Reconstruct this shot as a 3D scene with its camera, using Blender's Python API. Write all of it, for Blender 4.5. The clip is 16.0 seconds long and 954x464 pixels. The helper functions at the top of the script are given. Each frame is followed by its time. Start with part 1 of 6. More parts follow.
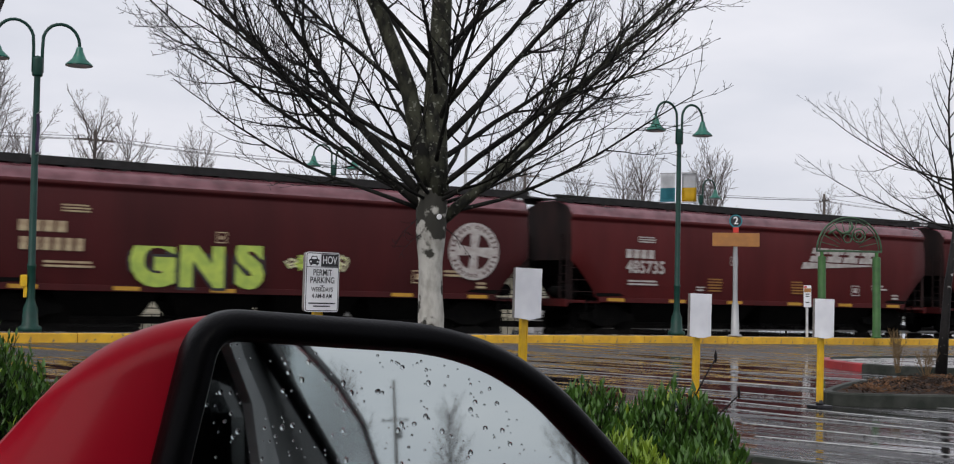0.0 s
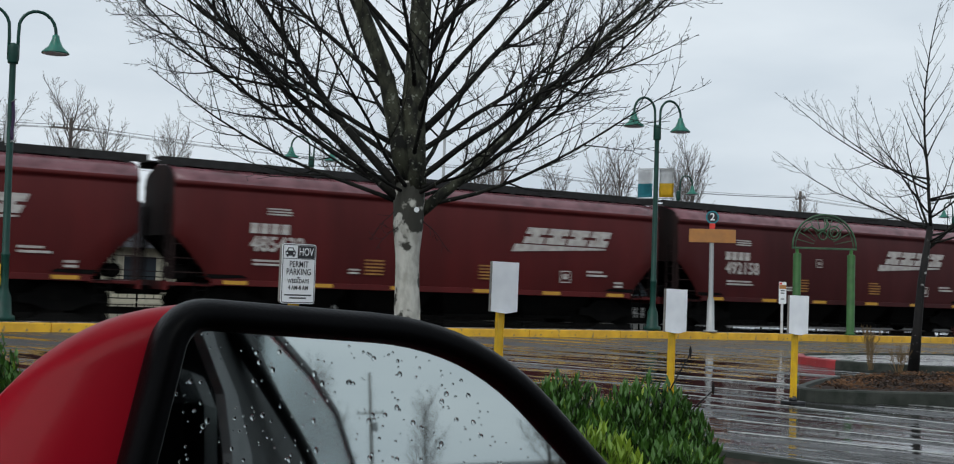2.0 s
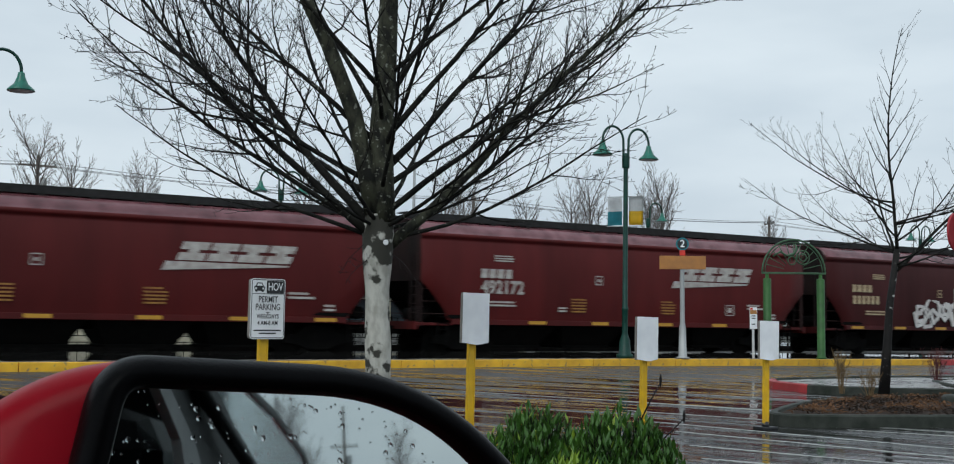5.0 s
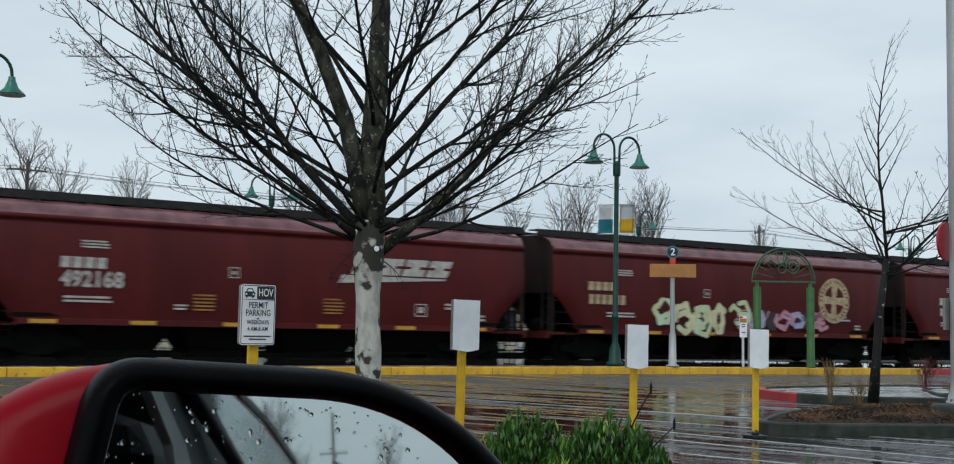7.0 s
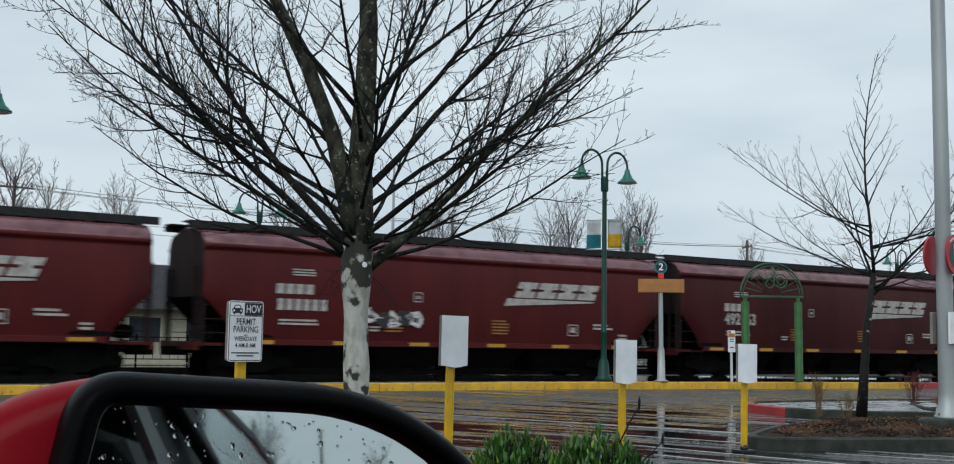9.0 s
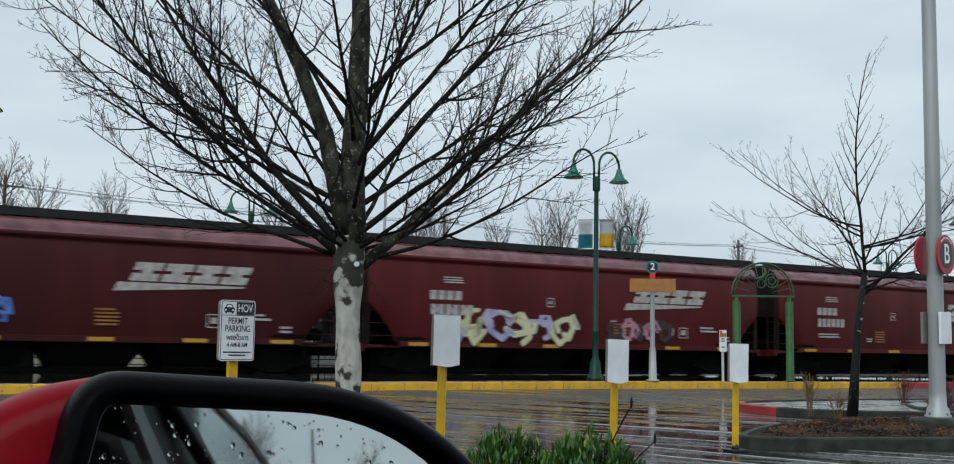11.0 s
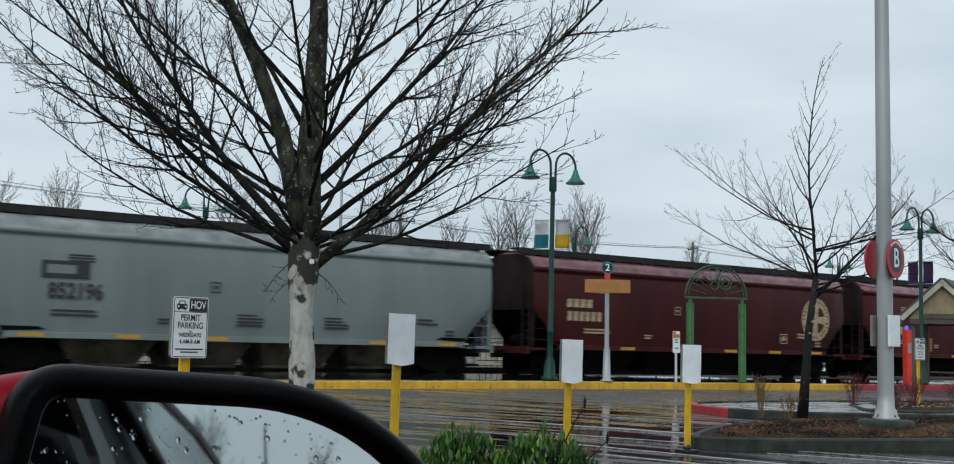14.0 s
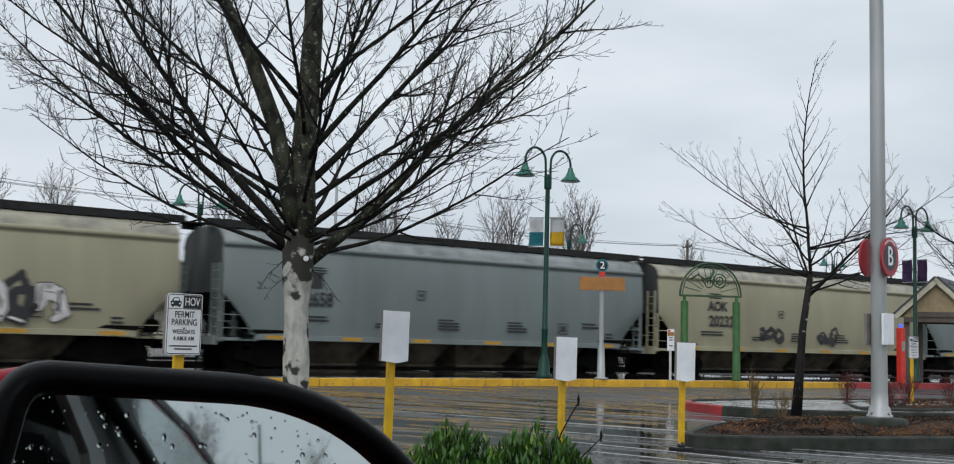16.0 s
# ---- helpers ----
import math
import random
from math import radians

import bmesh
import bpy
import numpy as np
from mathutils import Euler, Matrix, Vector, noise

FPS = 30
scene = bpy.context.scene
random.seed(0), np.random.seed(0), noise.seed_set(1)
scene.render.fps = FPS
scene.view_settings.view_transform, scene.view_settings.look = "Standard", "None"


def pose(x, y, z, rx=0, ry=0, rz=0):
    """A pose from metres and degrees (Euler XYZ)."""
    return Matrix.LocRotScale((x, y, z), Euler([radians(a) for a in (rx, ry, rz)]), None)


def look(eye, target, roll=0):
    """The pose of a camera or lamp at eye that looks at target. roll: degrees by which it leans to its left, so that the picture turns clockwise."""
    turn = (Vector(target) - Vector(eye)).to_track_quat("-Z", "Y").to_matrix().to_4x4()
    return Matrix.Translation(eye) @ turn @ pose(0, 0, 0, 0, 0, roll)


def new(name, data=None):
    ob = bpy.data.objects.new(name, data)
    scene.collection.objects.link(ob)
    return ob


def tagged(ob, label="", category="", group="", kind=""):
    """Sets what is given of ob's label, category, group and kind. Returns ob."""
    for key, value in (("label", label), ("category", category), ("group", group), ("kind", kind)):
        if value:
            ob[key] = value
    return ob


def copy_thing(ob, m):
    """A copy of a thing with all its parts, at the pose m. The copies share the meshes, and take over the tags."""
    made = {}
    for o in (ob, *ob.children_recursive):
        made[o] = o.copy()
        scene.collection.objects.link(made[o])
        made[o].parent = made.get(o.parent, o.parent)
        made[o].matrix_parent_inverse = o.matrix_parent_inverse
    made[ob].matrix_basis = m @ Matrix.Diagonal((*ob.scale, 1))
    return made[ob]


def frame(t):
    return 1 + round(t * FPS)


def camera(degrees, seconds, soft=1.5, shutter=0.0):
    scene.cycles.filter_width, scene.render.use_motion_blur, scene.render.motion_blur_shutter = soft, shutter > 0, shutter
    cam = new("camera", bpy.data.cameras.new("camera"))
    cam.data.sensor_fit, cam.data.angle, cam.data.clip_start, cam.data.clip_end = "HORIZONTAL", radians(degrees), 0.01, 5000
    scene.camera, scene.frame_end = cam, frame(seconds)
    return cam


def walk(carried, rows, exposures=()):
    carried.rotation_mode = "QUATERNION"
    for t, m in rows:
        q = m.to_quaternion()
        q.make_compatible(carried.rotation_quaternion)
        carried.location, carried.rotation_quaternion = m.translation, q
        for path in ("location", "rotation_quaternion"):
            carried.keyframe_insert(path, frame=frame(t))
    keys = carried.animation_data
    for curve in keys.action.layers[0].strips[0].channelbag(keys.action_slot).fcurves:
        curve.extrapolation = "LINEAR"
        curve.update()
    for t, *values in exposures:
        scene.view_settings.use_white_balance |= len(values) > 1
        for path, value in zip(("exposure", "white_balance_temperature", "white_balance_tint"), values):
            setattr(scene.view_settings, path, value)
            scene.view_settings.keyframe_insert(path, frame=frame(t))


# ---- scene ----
# World: x to the right, y ahead of the parked car, z up. The railway and the kerb run along U, N points across them.
PATH = [
    (0, 0.0000, 0.0000, 1.2700, 0.000, 2.920, -1.450),
    (0.5, 0.0000, 0.0000, 1.2700, -0.435, 3.053, -1.781),
    (1, 0.0000, 0.0000, 1.2692, -0.770, 3.069, -1.791),
    (1.5, 0.0016, 0.0000, 1.2692, -1.122, 2.763, -1.927),
    (2, 0.0024, 0.0000, 1.2692, -1.120, 2.640, -2.019),
    (2.5, 0.0032, 0.0000, 1.2692, -1.008, 2.992, -1.694),
    (3, 0.0096, 0.0000, 1.2772, -0.541, 3.603, -0.809),
    (3.5, 0.0152, 0.0000, 1.2796, -0.877, 3.879, -0.946),
    (4, 0.0184, 0.0000, 1.2796, -2.082, 4.048, -1.177),
    (4.5, 0.0184, 0.0000, 1.2796, -2.334, 4.088, -0.951),
    (7, 0.0152, 0.0000, 1.2780, -2.923, 4.493, -1.239),
    (7.5, 0.0144, 0.0000, 1.2772, -3.058, 4.584, -1.077),
    (8, 0.0168, 0.0000, 1.2772, -2.992, 4.918, -0.905),
    (8.5, 0.0184, 0.0000, 1.2764, -3.264, 5.265, -0.951),
    (11, 0.0136, 0.0000, 1.2764, -3.876, 5.250, -1.049),
    (11.5, 0.0128, 0.0000, 1.2760, -4.470, 5.117, -1.076),
    (12, 0.0136, 0.0000, 1.2756, -4.691, 4.905, -1.411),
    (12.5, 0.0136, 0.0000, 1.2756, -4.916, 5.004, -1.495),
    (13, 0.0144, 0.0000, 1.2756, -5.371, 5.200, -1.663),
    (13.5, 0.0152, 0.0000, 1.2756, -5.806, 5.272, -1.649),
    (14, 0.0168, 0.0000, 1.2748, -6.048, 5.266, -1.525),
    (14.5, 0.0192, 0.0000, 1.2748, -6.121, 5.232, -1.746),
    (15, 0.0200, 0.0000, 1.2748, -6.180, 4.927, -1.899),
    (15.5, 0.0208, 0.0000, 1.2748, -6.228, 5.002, -1.819),
    (16, 0.0208, 0.0000, 1.2748, -6.303, 5.148, -1.635),
]
cam = camera(44.0, 16.0, soft=1.1, shutter=0.22)
walk(cam, [(t, pose(x, y, z, 90 + pitch, roll, yaw)) for t, x, y, z, yaw, pitch, roll in PATH],
     exposures=[(0, 0.14, 6700, 14), (1.0, 0.08, 6520, 9), (3.5, 0.05, 6270, 3), (8, 0.03, 6200, 1), (13, 0.01, 6200, 1), (14.5, 0.02, 6250, 1), (16, 0.07, 6450, 6)])

U = Vector((math.cos(radians(30)), math.sin(radians(30)), 0))
N = Vector((-math.sin(radians(30)), math.cos(radians(30)), 0))


def sn(s, n, z=0.0):
    """A place s metres along the railway and n metres across it."""
    return U * s + N * n + Vector((0, 0, z))


def fall(s):
    """The lot falls a little towards the far end of the platform."""
    return -0.006 * min(max(s - 20, 0), 30)


# ---- light: an overcast, wet day ----
world = bpy.data.worlds.new("overcast")
scene.world = world
world.use_nodes = True
wn, wl = world.node_tree.nodes, world.node_tree.links
sky = wn.new("ShaderNodeTexSky")
sky.sky_type, sky.sun_disc = "NISHITA", False
sky.sun_elevation, sky.sun_rotation = radians(38), radians(200)
sky.air_density, sky.dust_density, sky.ozone_density = 1.0, 4.0, 1.0
grey = wn.new("ShaderNodeHueSaturation")
grey.inputs["Saturation"].default_value = 0.06
coord = wn.new("ShaderNodeTexCoord")
mapp = wn.new("ShaderNodeMapping")
mapp.inputs["Scale"].default_value = (1.6, 1.6, 5.0)
cloud = wn.new("ShaderNodeTexNoise")
cloud.inputs["Scale"].default_value, cloud.inputs["Detail"].default_value, cloud.inputs["Roughness"].default_value = 1.6, 5, 0.5
ramp = wn.new("ShaderNodeValToRGB")
ramp.color_ramp.elements[0].position, ramp.color_ramp.elements[0].color = 0.3, (0.68, 0.72, 0.78, 1)
ramp.color_ramp.elements[1].position, ramp.color_ramp.elements[1].color = 0.72, (1.0, 1.0, 1.02, 1)
mixw = wn.new("ShaderNodeMix")
mixw.data_type, mixw.blend_type = "RGBA", "MULTIPLY"
mixw.inputs[0].default_value = 1.0
# the cloud deck evens the sky out
even = wn.new("ShaderNodeMix")
even.data_type = "RGBA"
even.inputs[0].default_value = 0.8
even.inputs[7].default_value = (6.6, 6.9, 7.3, 1)
wl.new(sky.outputs[0], grey.inputs["Color"])
wl.new(grey.outputs[0], even.inputs[6])
wl.new(coord.outputs["Generated"], mapp.inputs[0])
wl.new(mapp.outputs[0], cloud.inputs["Vector"])
wl.new(cloud.outputs[0], ramp.inputs[0])
wl.new(even.outputs[2], mixw.inputs[6])
wl.new(ramp.outputs[0], mixw.inputs[7])
wl.new(mixw.outputs[2], wn["Background"].inputs[0])
wn["Background"].inputs[1].default_value = 0.13
sun = new("sun", bpy.data.lights.new("sun", "SUN"))
sun.data.energy, sun.data.angle, sun.data.color = 0.8, radians(40), (1.0, 0.97, 0.93)
sun.matrix_basis = look((0, 0, 50), (0 + 20, 40, 0))


# ---- materials ----
def material(name, colour, rough=0.6, metal=0.0, second=None, scale=6.0, detail=4.0, contrast=(0.35, 0.65), bump=0.0, bump_scale=60.0,
             speck=None, stretch=(1, 1, 1), vary=0.0, coat=0.0, rough2=None, spec=0.5):
    m = bpy.data.materials.new(name)
    m.use_nodes = True
    nodes, links = m.node_tree.nodes, m.node_tree.links
    b = nodes["Principled BSDF"]
    b.inputs["Roughness"].default_value, b.inputs["Metallic"].default_value = rough, metal
    b.inputs["Specular IOR Level"].default_value = spec
    b.inputs["Coat Weight"].default_value = coat
    tc = nodes.new("ShaderNodeTexCoord")
    mp = nodes.new("ShaderNodeMapping")
    mp.inputs["Scale"].default_value = stretch
    links.new(tc.outputs["Object"], mp.inputs[0])
    second = second or tuple(c * 0.8 for c in colour)
    n1 = nodes.new("ShaderNodeTexNoise")
    n1.inputs["Scale"].default_value, n1.inputs["Detail"].default_value = scale, detail
    links.new(mp.outputs[0], n1.inputs["Vector"])
    r = nodes.new("ShaderNodeValToRGB")
    r.color_ramp.elements[0].position, r.color_ramp.elements[1].position = contrast
    r.color_ramp.elements[0].color, r.color_ramp.elements[1].color = (*second, 1), (*colour, 1)
    links.new(n1.outputs[0], r.inputs[0])
    col = r.outputs[0]
    if speck:
        n3 = nodes.new("ShaderNodeTexNoise")
        n3.inputs["Scale"].default_value, n3.inputs["Detail"].default_value = speck[0], 7
        links.new(tc.outputs["Object"], n3.inputs["Vector"])
        r3 = nodes.new("ShaderNodeValToRGB")
        r3.color_ramp.elements[0].position, r3.color_ramp.elements[1].position = speck[1], speck[1] + 0.06
        links.new(n3.outputs[0], r3.inputs[0])
        mx = nodes.new("ShaderNodeMix")
        mx.data_type = "RGBA"
        mx.inputs[7].default_value = (*speck[2], 1)
        links.new(r3.outputs[0], mx.inputs[0])
        links.new(col, mx.inputs[6])
        col = mx.outputs[2]
    if vary:
        oi = nodes.new("ShaderNodeObjectInfo")
        mr = nodes.new("ShaderNodeMapRange")
        mr.inputs[3].default_value, mr.inputs[4].default_value = 1 - vary, 1 + vary
        links.new(oi.outputs["Random"], mr.inputs[0])
        hs = nodes.new("ShaderNodeHueSaturation")
        links.new(mr.outputs[0], hs.inputs["Value"])
        links.new(col, hs.inputs["Color"])
        col = hs.outputs[0]
    links.new(col, b.inputs["Base Color"])
    if rough2 is not None:
        mr = nodes.new("ShaderNodeMapRange")
        mr.inputs[1].default_value, mr.inputs[2].default_value = contrast
        mr.inputs[3].default_value, mr.inputs[4].default_value = rough2, rough
        links.new(n1.outputs[0], mr.inputs[0])
        links.new(mr.outputs[0], b.inputs["Roughness"])
    if bump:
        n2 = nodes.new("ShaderNodeTexNoise")
        n2.inputs["Scale"].default_value, n2.inputs["Detail"].default_value = bump_scale, 4
        links.new(mp.outputs[0], n2.inputs["Vector"])
        bp = nodes.new("ShaderNodeBump")
        bp.inputs["Strength"].default_value, bp.inputs["Distance"].default_value = bump, 0.01
        links.new(n2.outputs[0], bp.inputs["Height"])
        links.new(bp.outputs[0], b.inputs["Normal"])
    return m




def wet_asphalt():
    """Dark asphalt under a thin, broken film of water that lies in long shallow bands."""
    m = bpy.data.materials.new("wet_asphalt")
    m.use_nodes = True
    nodes, links = m.node_tree.nodes, m.node_tree.links
    b = nodes["Principled BSDF"]
    tc = nodes.new("ShaderNodeTexCoord")
    mp = nodes.new("ShaderNodeMapping")
    mp.vector_type = "TEXTURE"
    mp.inputs["Rotation"].default_value = (0, 0, radians(-36))
    mp.inputs["Scale"].default_value = (3.4, 0.36, 1)
    links.new(tc.outputs["Object"], mp.inputs[0])

    def tex(scale, detail, src, rough=0.6):
        n = nodes.new("ShaderNodeTexNoise")
        n.inputs["Scale"].default_value, n.inputs["Detail"].default_value, n.inputs["Roughness"].default_value = scale, detail, rough
        links.new(src, n.inputs["Vector"])
        return n.outputs[0]

    def span(src, a, b_, c, d):
        n = nodes.new("ShaderNodeMapRange")
        for k, v in zip((1, 2, 3, 4), (a, b_, c, d)):
            n.inputs[k].default_value = v
        links.new(src, n.inputs[0])
        return n.outputs[0]
    # the drive lane beside the platform is crowned and drained, the stalls hold the water
    sep = nodes.new("ShaderNodeVectorMath")
    sep.operation = "DOT_PRODUCT"
    sep.inputs[1].default_value = tuple(N)
    links.new(tc.outputs["Object"], sep.inputs[0])
    lane = span(sep.outputs["Value"], 16.0, 22.5, 0.0, 0.12)
    total = nodes.new("ShaderNodeMath")
    links.new(tex(0.8, 7, mp.outputs[0], 0.62), total.inputs[0])
    links.new(lane, total.inputs[1])
    film = total.outputs[0]
    grain = tex(55, 3, tc.outputs["Object"])
    stones = tex(34, 4, tc.outputs["Object"], 0.7)
    ramp_ = nodes.new("ShaderNodeValToRGB")
    ramp_.color_ramp.elements[0].position, ramp_.color_ramp.elements[0].color = 0.35, (0.008, 0.0078, 0.008, 1)
    ramp_.color_ramp.elements[1].position, ramp_.color_ramp.elements[1].color = 0.78, (0.036, 0.034, 0.034, 1)
    links.new(grain, ramp_.inputs[0])
    links.new(ramp_.outputs[0], b.inputs["Base Color"])
    # standing water lies smooth; between it the stones stand out of a thin film
    links.new(span(film, 0.555, 0.605, 0.012, 0.42), b.inputs["Roughness"])
    links.new(span(film, 0.555, 0.605, 0.40, 0.65), b.inputs["Specular IOR Level"])
    mul = nodes.new("ShaderNodeMath")
    mul.operation = "MULTIPLY"
    links.new(span(film, 0.51, 0.60, 0.012, 1.0), mul.inputs[0])
    links.new(stones, mul.inputs[1])
    bp = nodes.new("ShaderNodeBump")
    bp.inputs["Strength"].default_value, bp.inputs["Distance"].default_value = 1.0, 0.018
    links.new(mul.outputs[0], bp.inputs["Height"])
    wave = tex(2.2, 3, mp.outputs[0])
    bp2 = nodes.new("ShaderNodeBump")
    bp2.inputs["Strength"].default_value, bp2.inputs["Distance"].default_value = 0.5, 0.006
    links.new(wave, bp2.inputs["Height"])
    links.new(bp.outputs[0], bp2.inputs["Normal"])
    links.new(bp2.outputs[0], b.inputs["Normal"])
    return m


ASPHALT = wet_asphalt()
CONCRETE = material("wet_concrete", (0.020, 0.019, 0.018), rough=0.045, second=(0.012, 0.012, 0.012), scale=3, rough2=0.02, spec=0.4)
PALE_CONCRETE = material("pale_damp_concrete", (0.27, 0.26, 0.245), rough=0.4, second=(0.16, 0.155, 0.15), scale=2.5, bump=0.15, bump_scale=40, rough2=0.18)
DARK_CONCRETE = material("stained_concrete", (0.05, 0.053, 0.046), rough=0.6, second=(0.022, 0.027, 0.021), scale=5, bump=0.4, bump_scale=30, spec=0.15)
YELLOW_KERB = material("yellow_kerb_paint", (0.78, 0.45, 0.03), rough=0.5, second=(0.62, 0.34, 0.03), scale=3, speck=(9, 0.61, (0.22, 0.17, 0.10)), vary=0.08, spec=0.4)
RED_KERB = material("red_kerb_paint", (0.42, 0.035, 0.04), rough=0.45, second=(0.28, 0.03, 0.035), scale=3, speck=(9, 0.66, (0.25, 0.2, 0.18)), vary=0.08)
WHITE_PAINT = material("road_line_paint", (0.42, 0.42, 0.41), rough=0.3, second=(0.22, 0.22, 0.22), scale=8, speck=(14, 0.55, (0.03, 0.03, 0.03)))
BALLAST = material("ballast", (0.13, 0.12, 0.11), rough=0.9, second=(0.04, 0.04, 0.04), scale=14, bump=0.9, bump_scale=14)
STEEL = material("rail_steel", (0.2, 0.16, 0.13), rough=0.4, metal=0.7, scale=8)
# Grimy black steel, darkened further to hold the shade under the cars.
STEEL_AND_SHADE = material("shaded_grimy_steel", (0.006, 0.0055, 0.005), rough=0.9, second=(0.003, 0.003, 0.003), scale=3, bump=0.2, bump_scale=20, spec=0.08)
GRATING = material("dark_walkway_grating", (0.03, 0.03, 0.03), rough=0.8, second=(0.018, 0.017, 0.017), scale=6, spec=0.2)
BROWN = material("boxcar_red_paint", (0.098, 0.0105, 0.0105), rough=0.42, second=(0.064, 0.0075, 0.0075), scale=0.9, detail=6, stretch=(1, 1, 0.25), contrast=(0.3, 0.7), rough2=0.55, spec=0.2, vary=0.12)
BROWN_OLD = material("weathered_boxcar_red", (0.064, 0.0085, 0.009), rough=0.45, second=(0.038, 0.006, 0.0065), scale=0.8, detail=6, stretch=(1, 1, 0.2), contrast=(0.3, 0.7), rough2=0.6, spec=0.2, vary=0.12)
CREAM = material("cream_hopper_paint", (0.40, 0.37, 0.255), rough=0.45, second=(0.31, 0.285, 0.20), scale=0.8, detail=6, stretch=(1, 1, 0.2), contrast=(0.3, 0.7), spec=0.3)
GREY_CAR = material("grey_hopper_paint", (0.215, 0.248, 0.245), rough=0.45, second=(0.165, 0.19, 0.186), scale=0.8, detail=6, stretch=(1, 1, 0.2), contrast=(0.3, 0.7), spec=0.3)
# Grimy car ends; the shade between cars is put into these dark colours.
GRIMY_END_SHADE = material("grimy_shaded_car_end", (0.030, 0.016, 0.015), rough=0.75, second=(0.014, 0.010, 0.010), scale=1.6, detail=6, stretch=(1, 1, 0.3), spec=0.15)
GREY_END_SHADE = material("grimy_shaded_grey_car_end", (0.115, 0.125, 0.125), rough=0.7, second=(0.05, 0.055, 0.055), scale=1.4, detail=6, stretch=(1, 1, 0.3), spec=0.2)
# Brown grime on grey and cream cars' bays, with their shade in the colour.
BAY_GRIME_SHADE = material("brown_grime_and_shade_on_bay", (0.10, 0.085, 0.06), rough=0.8, second=(0.03, 0.026, 0.02), scale=1.5, detail=6, spec=0.15)
# Smoother for the rain; red and grey also carry sky glint in their colour.
WET_GLINT_ROOFS = {
    "red": material("wet_red_roof_with_sky_glint", (0.19, 0.075, 0.088), rough=0.22, second=(0.095, 0.030, 0.036), scale=1.5, detail=6, spec=0.6, vary=0.12),
    "grey": material("wet_grey_roof_with_sky_glint", (0.26, 0.28, 0.28), rough=0.25, second=(0.15, 0.165, 0.165), scale=1.5, detail=6, spec=0.6),
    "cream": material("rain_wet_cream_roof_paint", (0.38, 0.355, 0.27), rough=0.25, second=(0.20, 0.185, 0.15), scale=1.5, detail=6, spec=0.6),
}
LETTER = material("faded_white_lettering", (0.50, 0.48, 0.45), rough=0.5, second=(0.34, 0.29, 0.27), scale=5)
LETTER_OLD = material("faded_cream_lettering", (0.50, 0.40, 0.24), rough=0.5, second=(0.32, 0.22, 0.13), scale=5)
LETTER_BLACK = material("black_lettering", (0.03, 0.03, 0.03), rough=0.5)
REFLECT = material("yellow_reflector_tape", (0.58, 0.31, 0.03), rough=0.4, scale=5)
FADED_YELLOW = material("faded_yellow_stencil", (0.36, 0.17, 0.03), rough=0.6, second=(0.20, 0.08, 0.02), scale=4)
GRAF = {
    "lime": material("lime_spray_paint", (0.50, 0.62, 0.10), rough=0.5, second=(0.32, 0.45, 0.08), scale=3),
    "white": material("white_spray_paint", (0.72, 0.70, 0.68), rough=0.5, second=(0.5, 0.46, 0.45), scale=3),
    "mint": material("mint_spray_paint", (0.50, 0.68, 0.50), rough=0.5, second=(0.55, 0.50, 0.22), scale=2),
    "blue": material("blue_spray_paint", (0.06, 0.13, 0.50), rough=0.5, second=(0.12, 0.25, 0.6), scale=3),
    "lilac": material("lilac_spray_paint", (0.30, 0.27, 0.50), rough=0.5, second=(0.5, 0.46, 0.58), scale=2),
    "pink": material("pink_spray_paint", (0.55, 0.25, 0.32), rough=0.5, scale=3),
    "dark": material("dark_spray_paint", (0.03, 0.028, 0.03), rough=0.5, scale=3),
    "cream": material("cream_spray_paint", (0.7, 0.66, 0.40), rough=0.5, scale=3),
}
GREEN_POLE = material("dark_green_pole_paint", (0.006, 0.050, 0.036), rough=0.4, second=(0.004, 0.034, 0.025), scale=4, spec=0.3)
GREEN_SHADE = material("bright_green_lamp_enamel", (0.012, 0.16, 0.11), rough=0.3, second=(0.010, 0.11, 0.08), scale=6)
GATE_GREEN = material("leaf_green_paint", (0.040, 0.125, 0.030), rough=0.45, second=(0.028, 0.088, 0.022), scale=5, spec=0.3)
ARCH_GREEN = material("weathered_green_steel", (0.062, 0.120, 0.066), rough=0.5, second=(0.036, 0.075, 0.042), scale=6, spec=0.3)
GALV = material("galvanised_pole", (0.42, 0.43, 0.43), rough=0.45, metal=0.3, second=(0.30, 0.31, 0.31), scale=3, stretch=(1, 1, 0.15))
YELLOW_POST = material("yellow_post_paint", (0.82, 0.50, 0.01), rough=0.4, second=(0.68, 0.40, 0.02), scale=7)
SIGN_WHITE = material("white_sign_sheet", (0.88, 0.89, 0.90), rough=0.35, second=(0.80, 0.81, 0.82), scale=4)
SIGN_BLACK = material("black_sign_print", (0.015, 0.015, 0.018), rough=0.4)
SIGN_BACK = material("bare_aluminium_edge", (0.30, 0.29, 0.26), rough=0.5, metal=0.4, scale=5)
COVER = material("white_plastic_cover", (0.90, 0.91, 0.93), rough=0.35, second=(0.82, 0.83, 0.86), scale=6, bump=0.3, bump_scale=8)
COVER_SIDE = material("grubby_cover_edge", (0.24, 0.22, 0.20), rough=0.6, scale=6)
TEAL = material("teal_banner", (0.02, 0.22, 0.27), rough=0.6, scale=4)
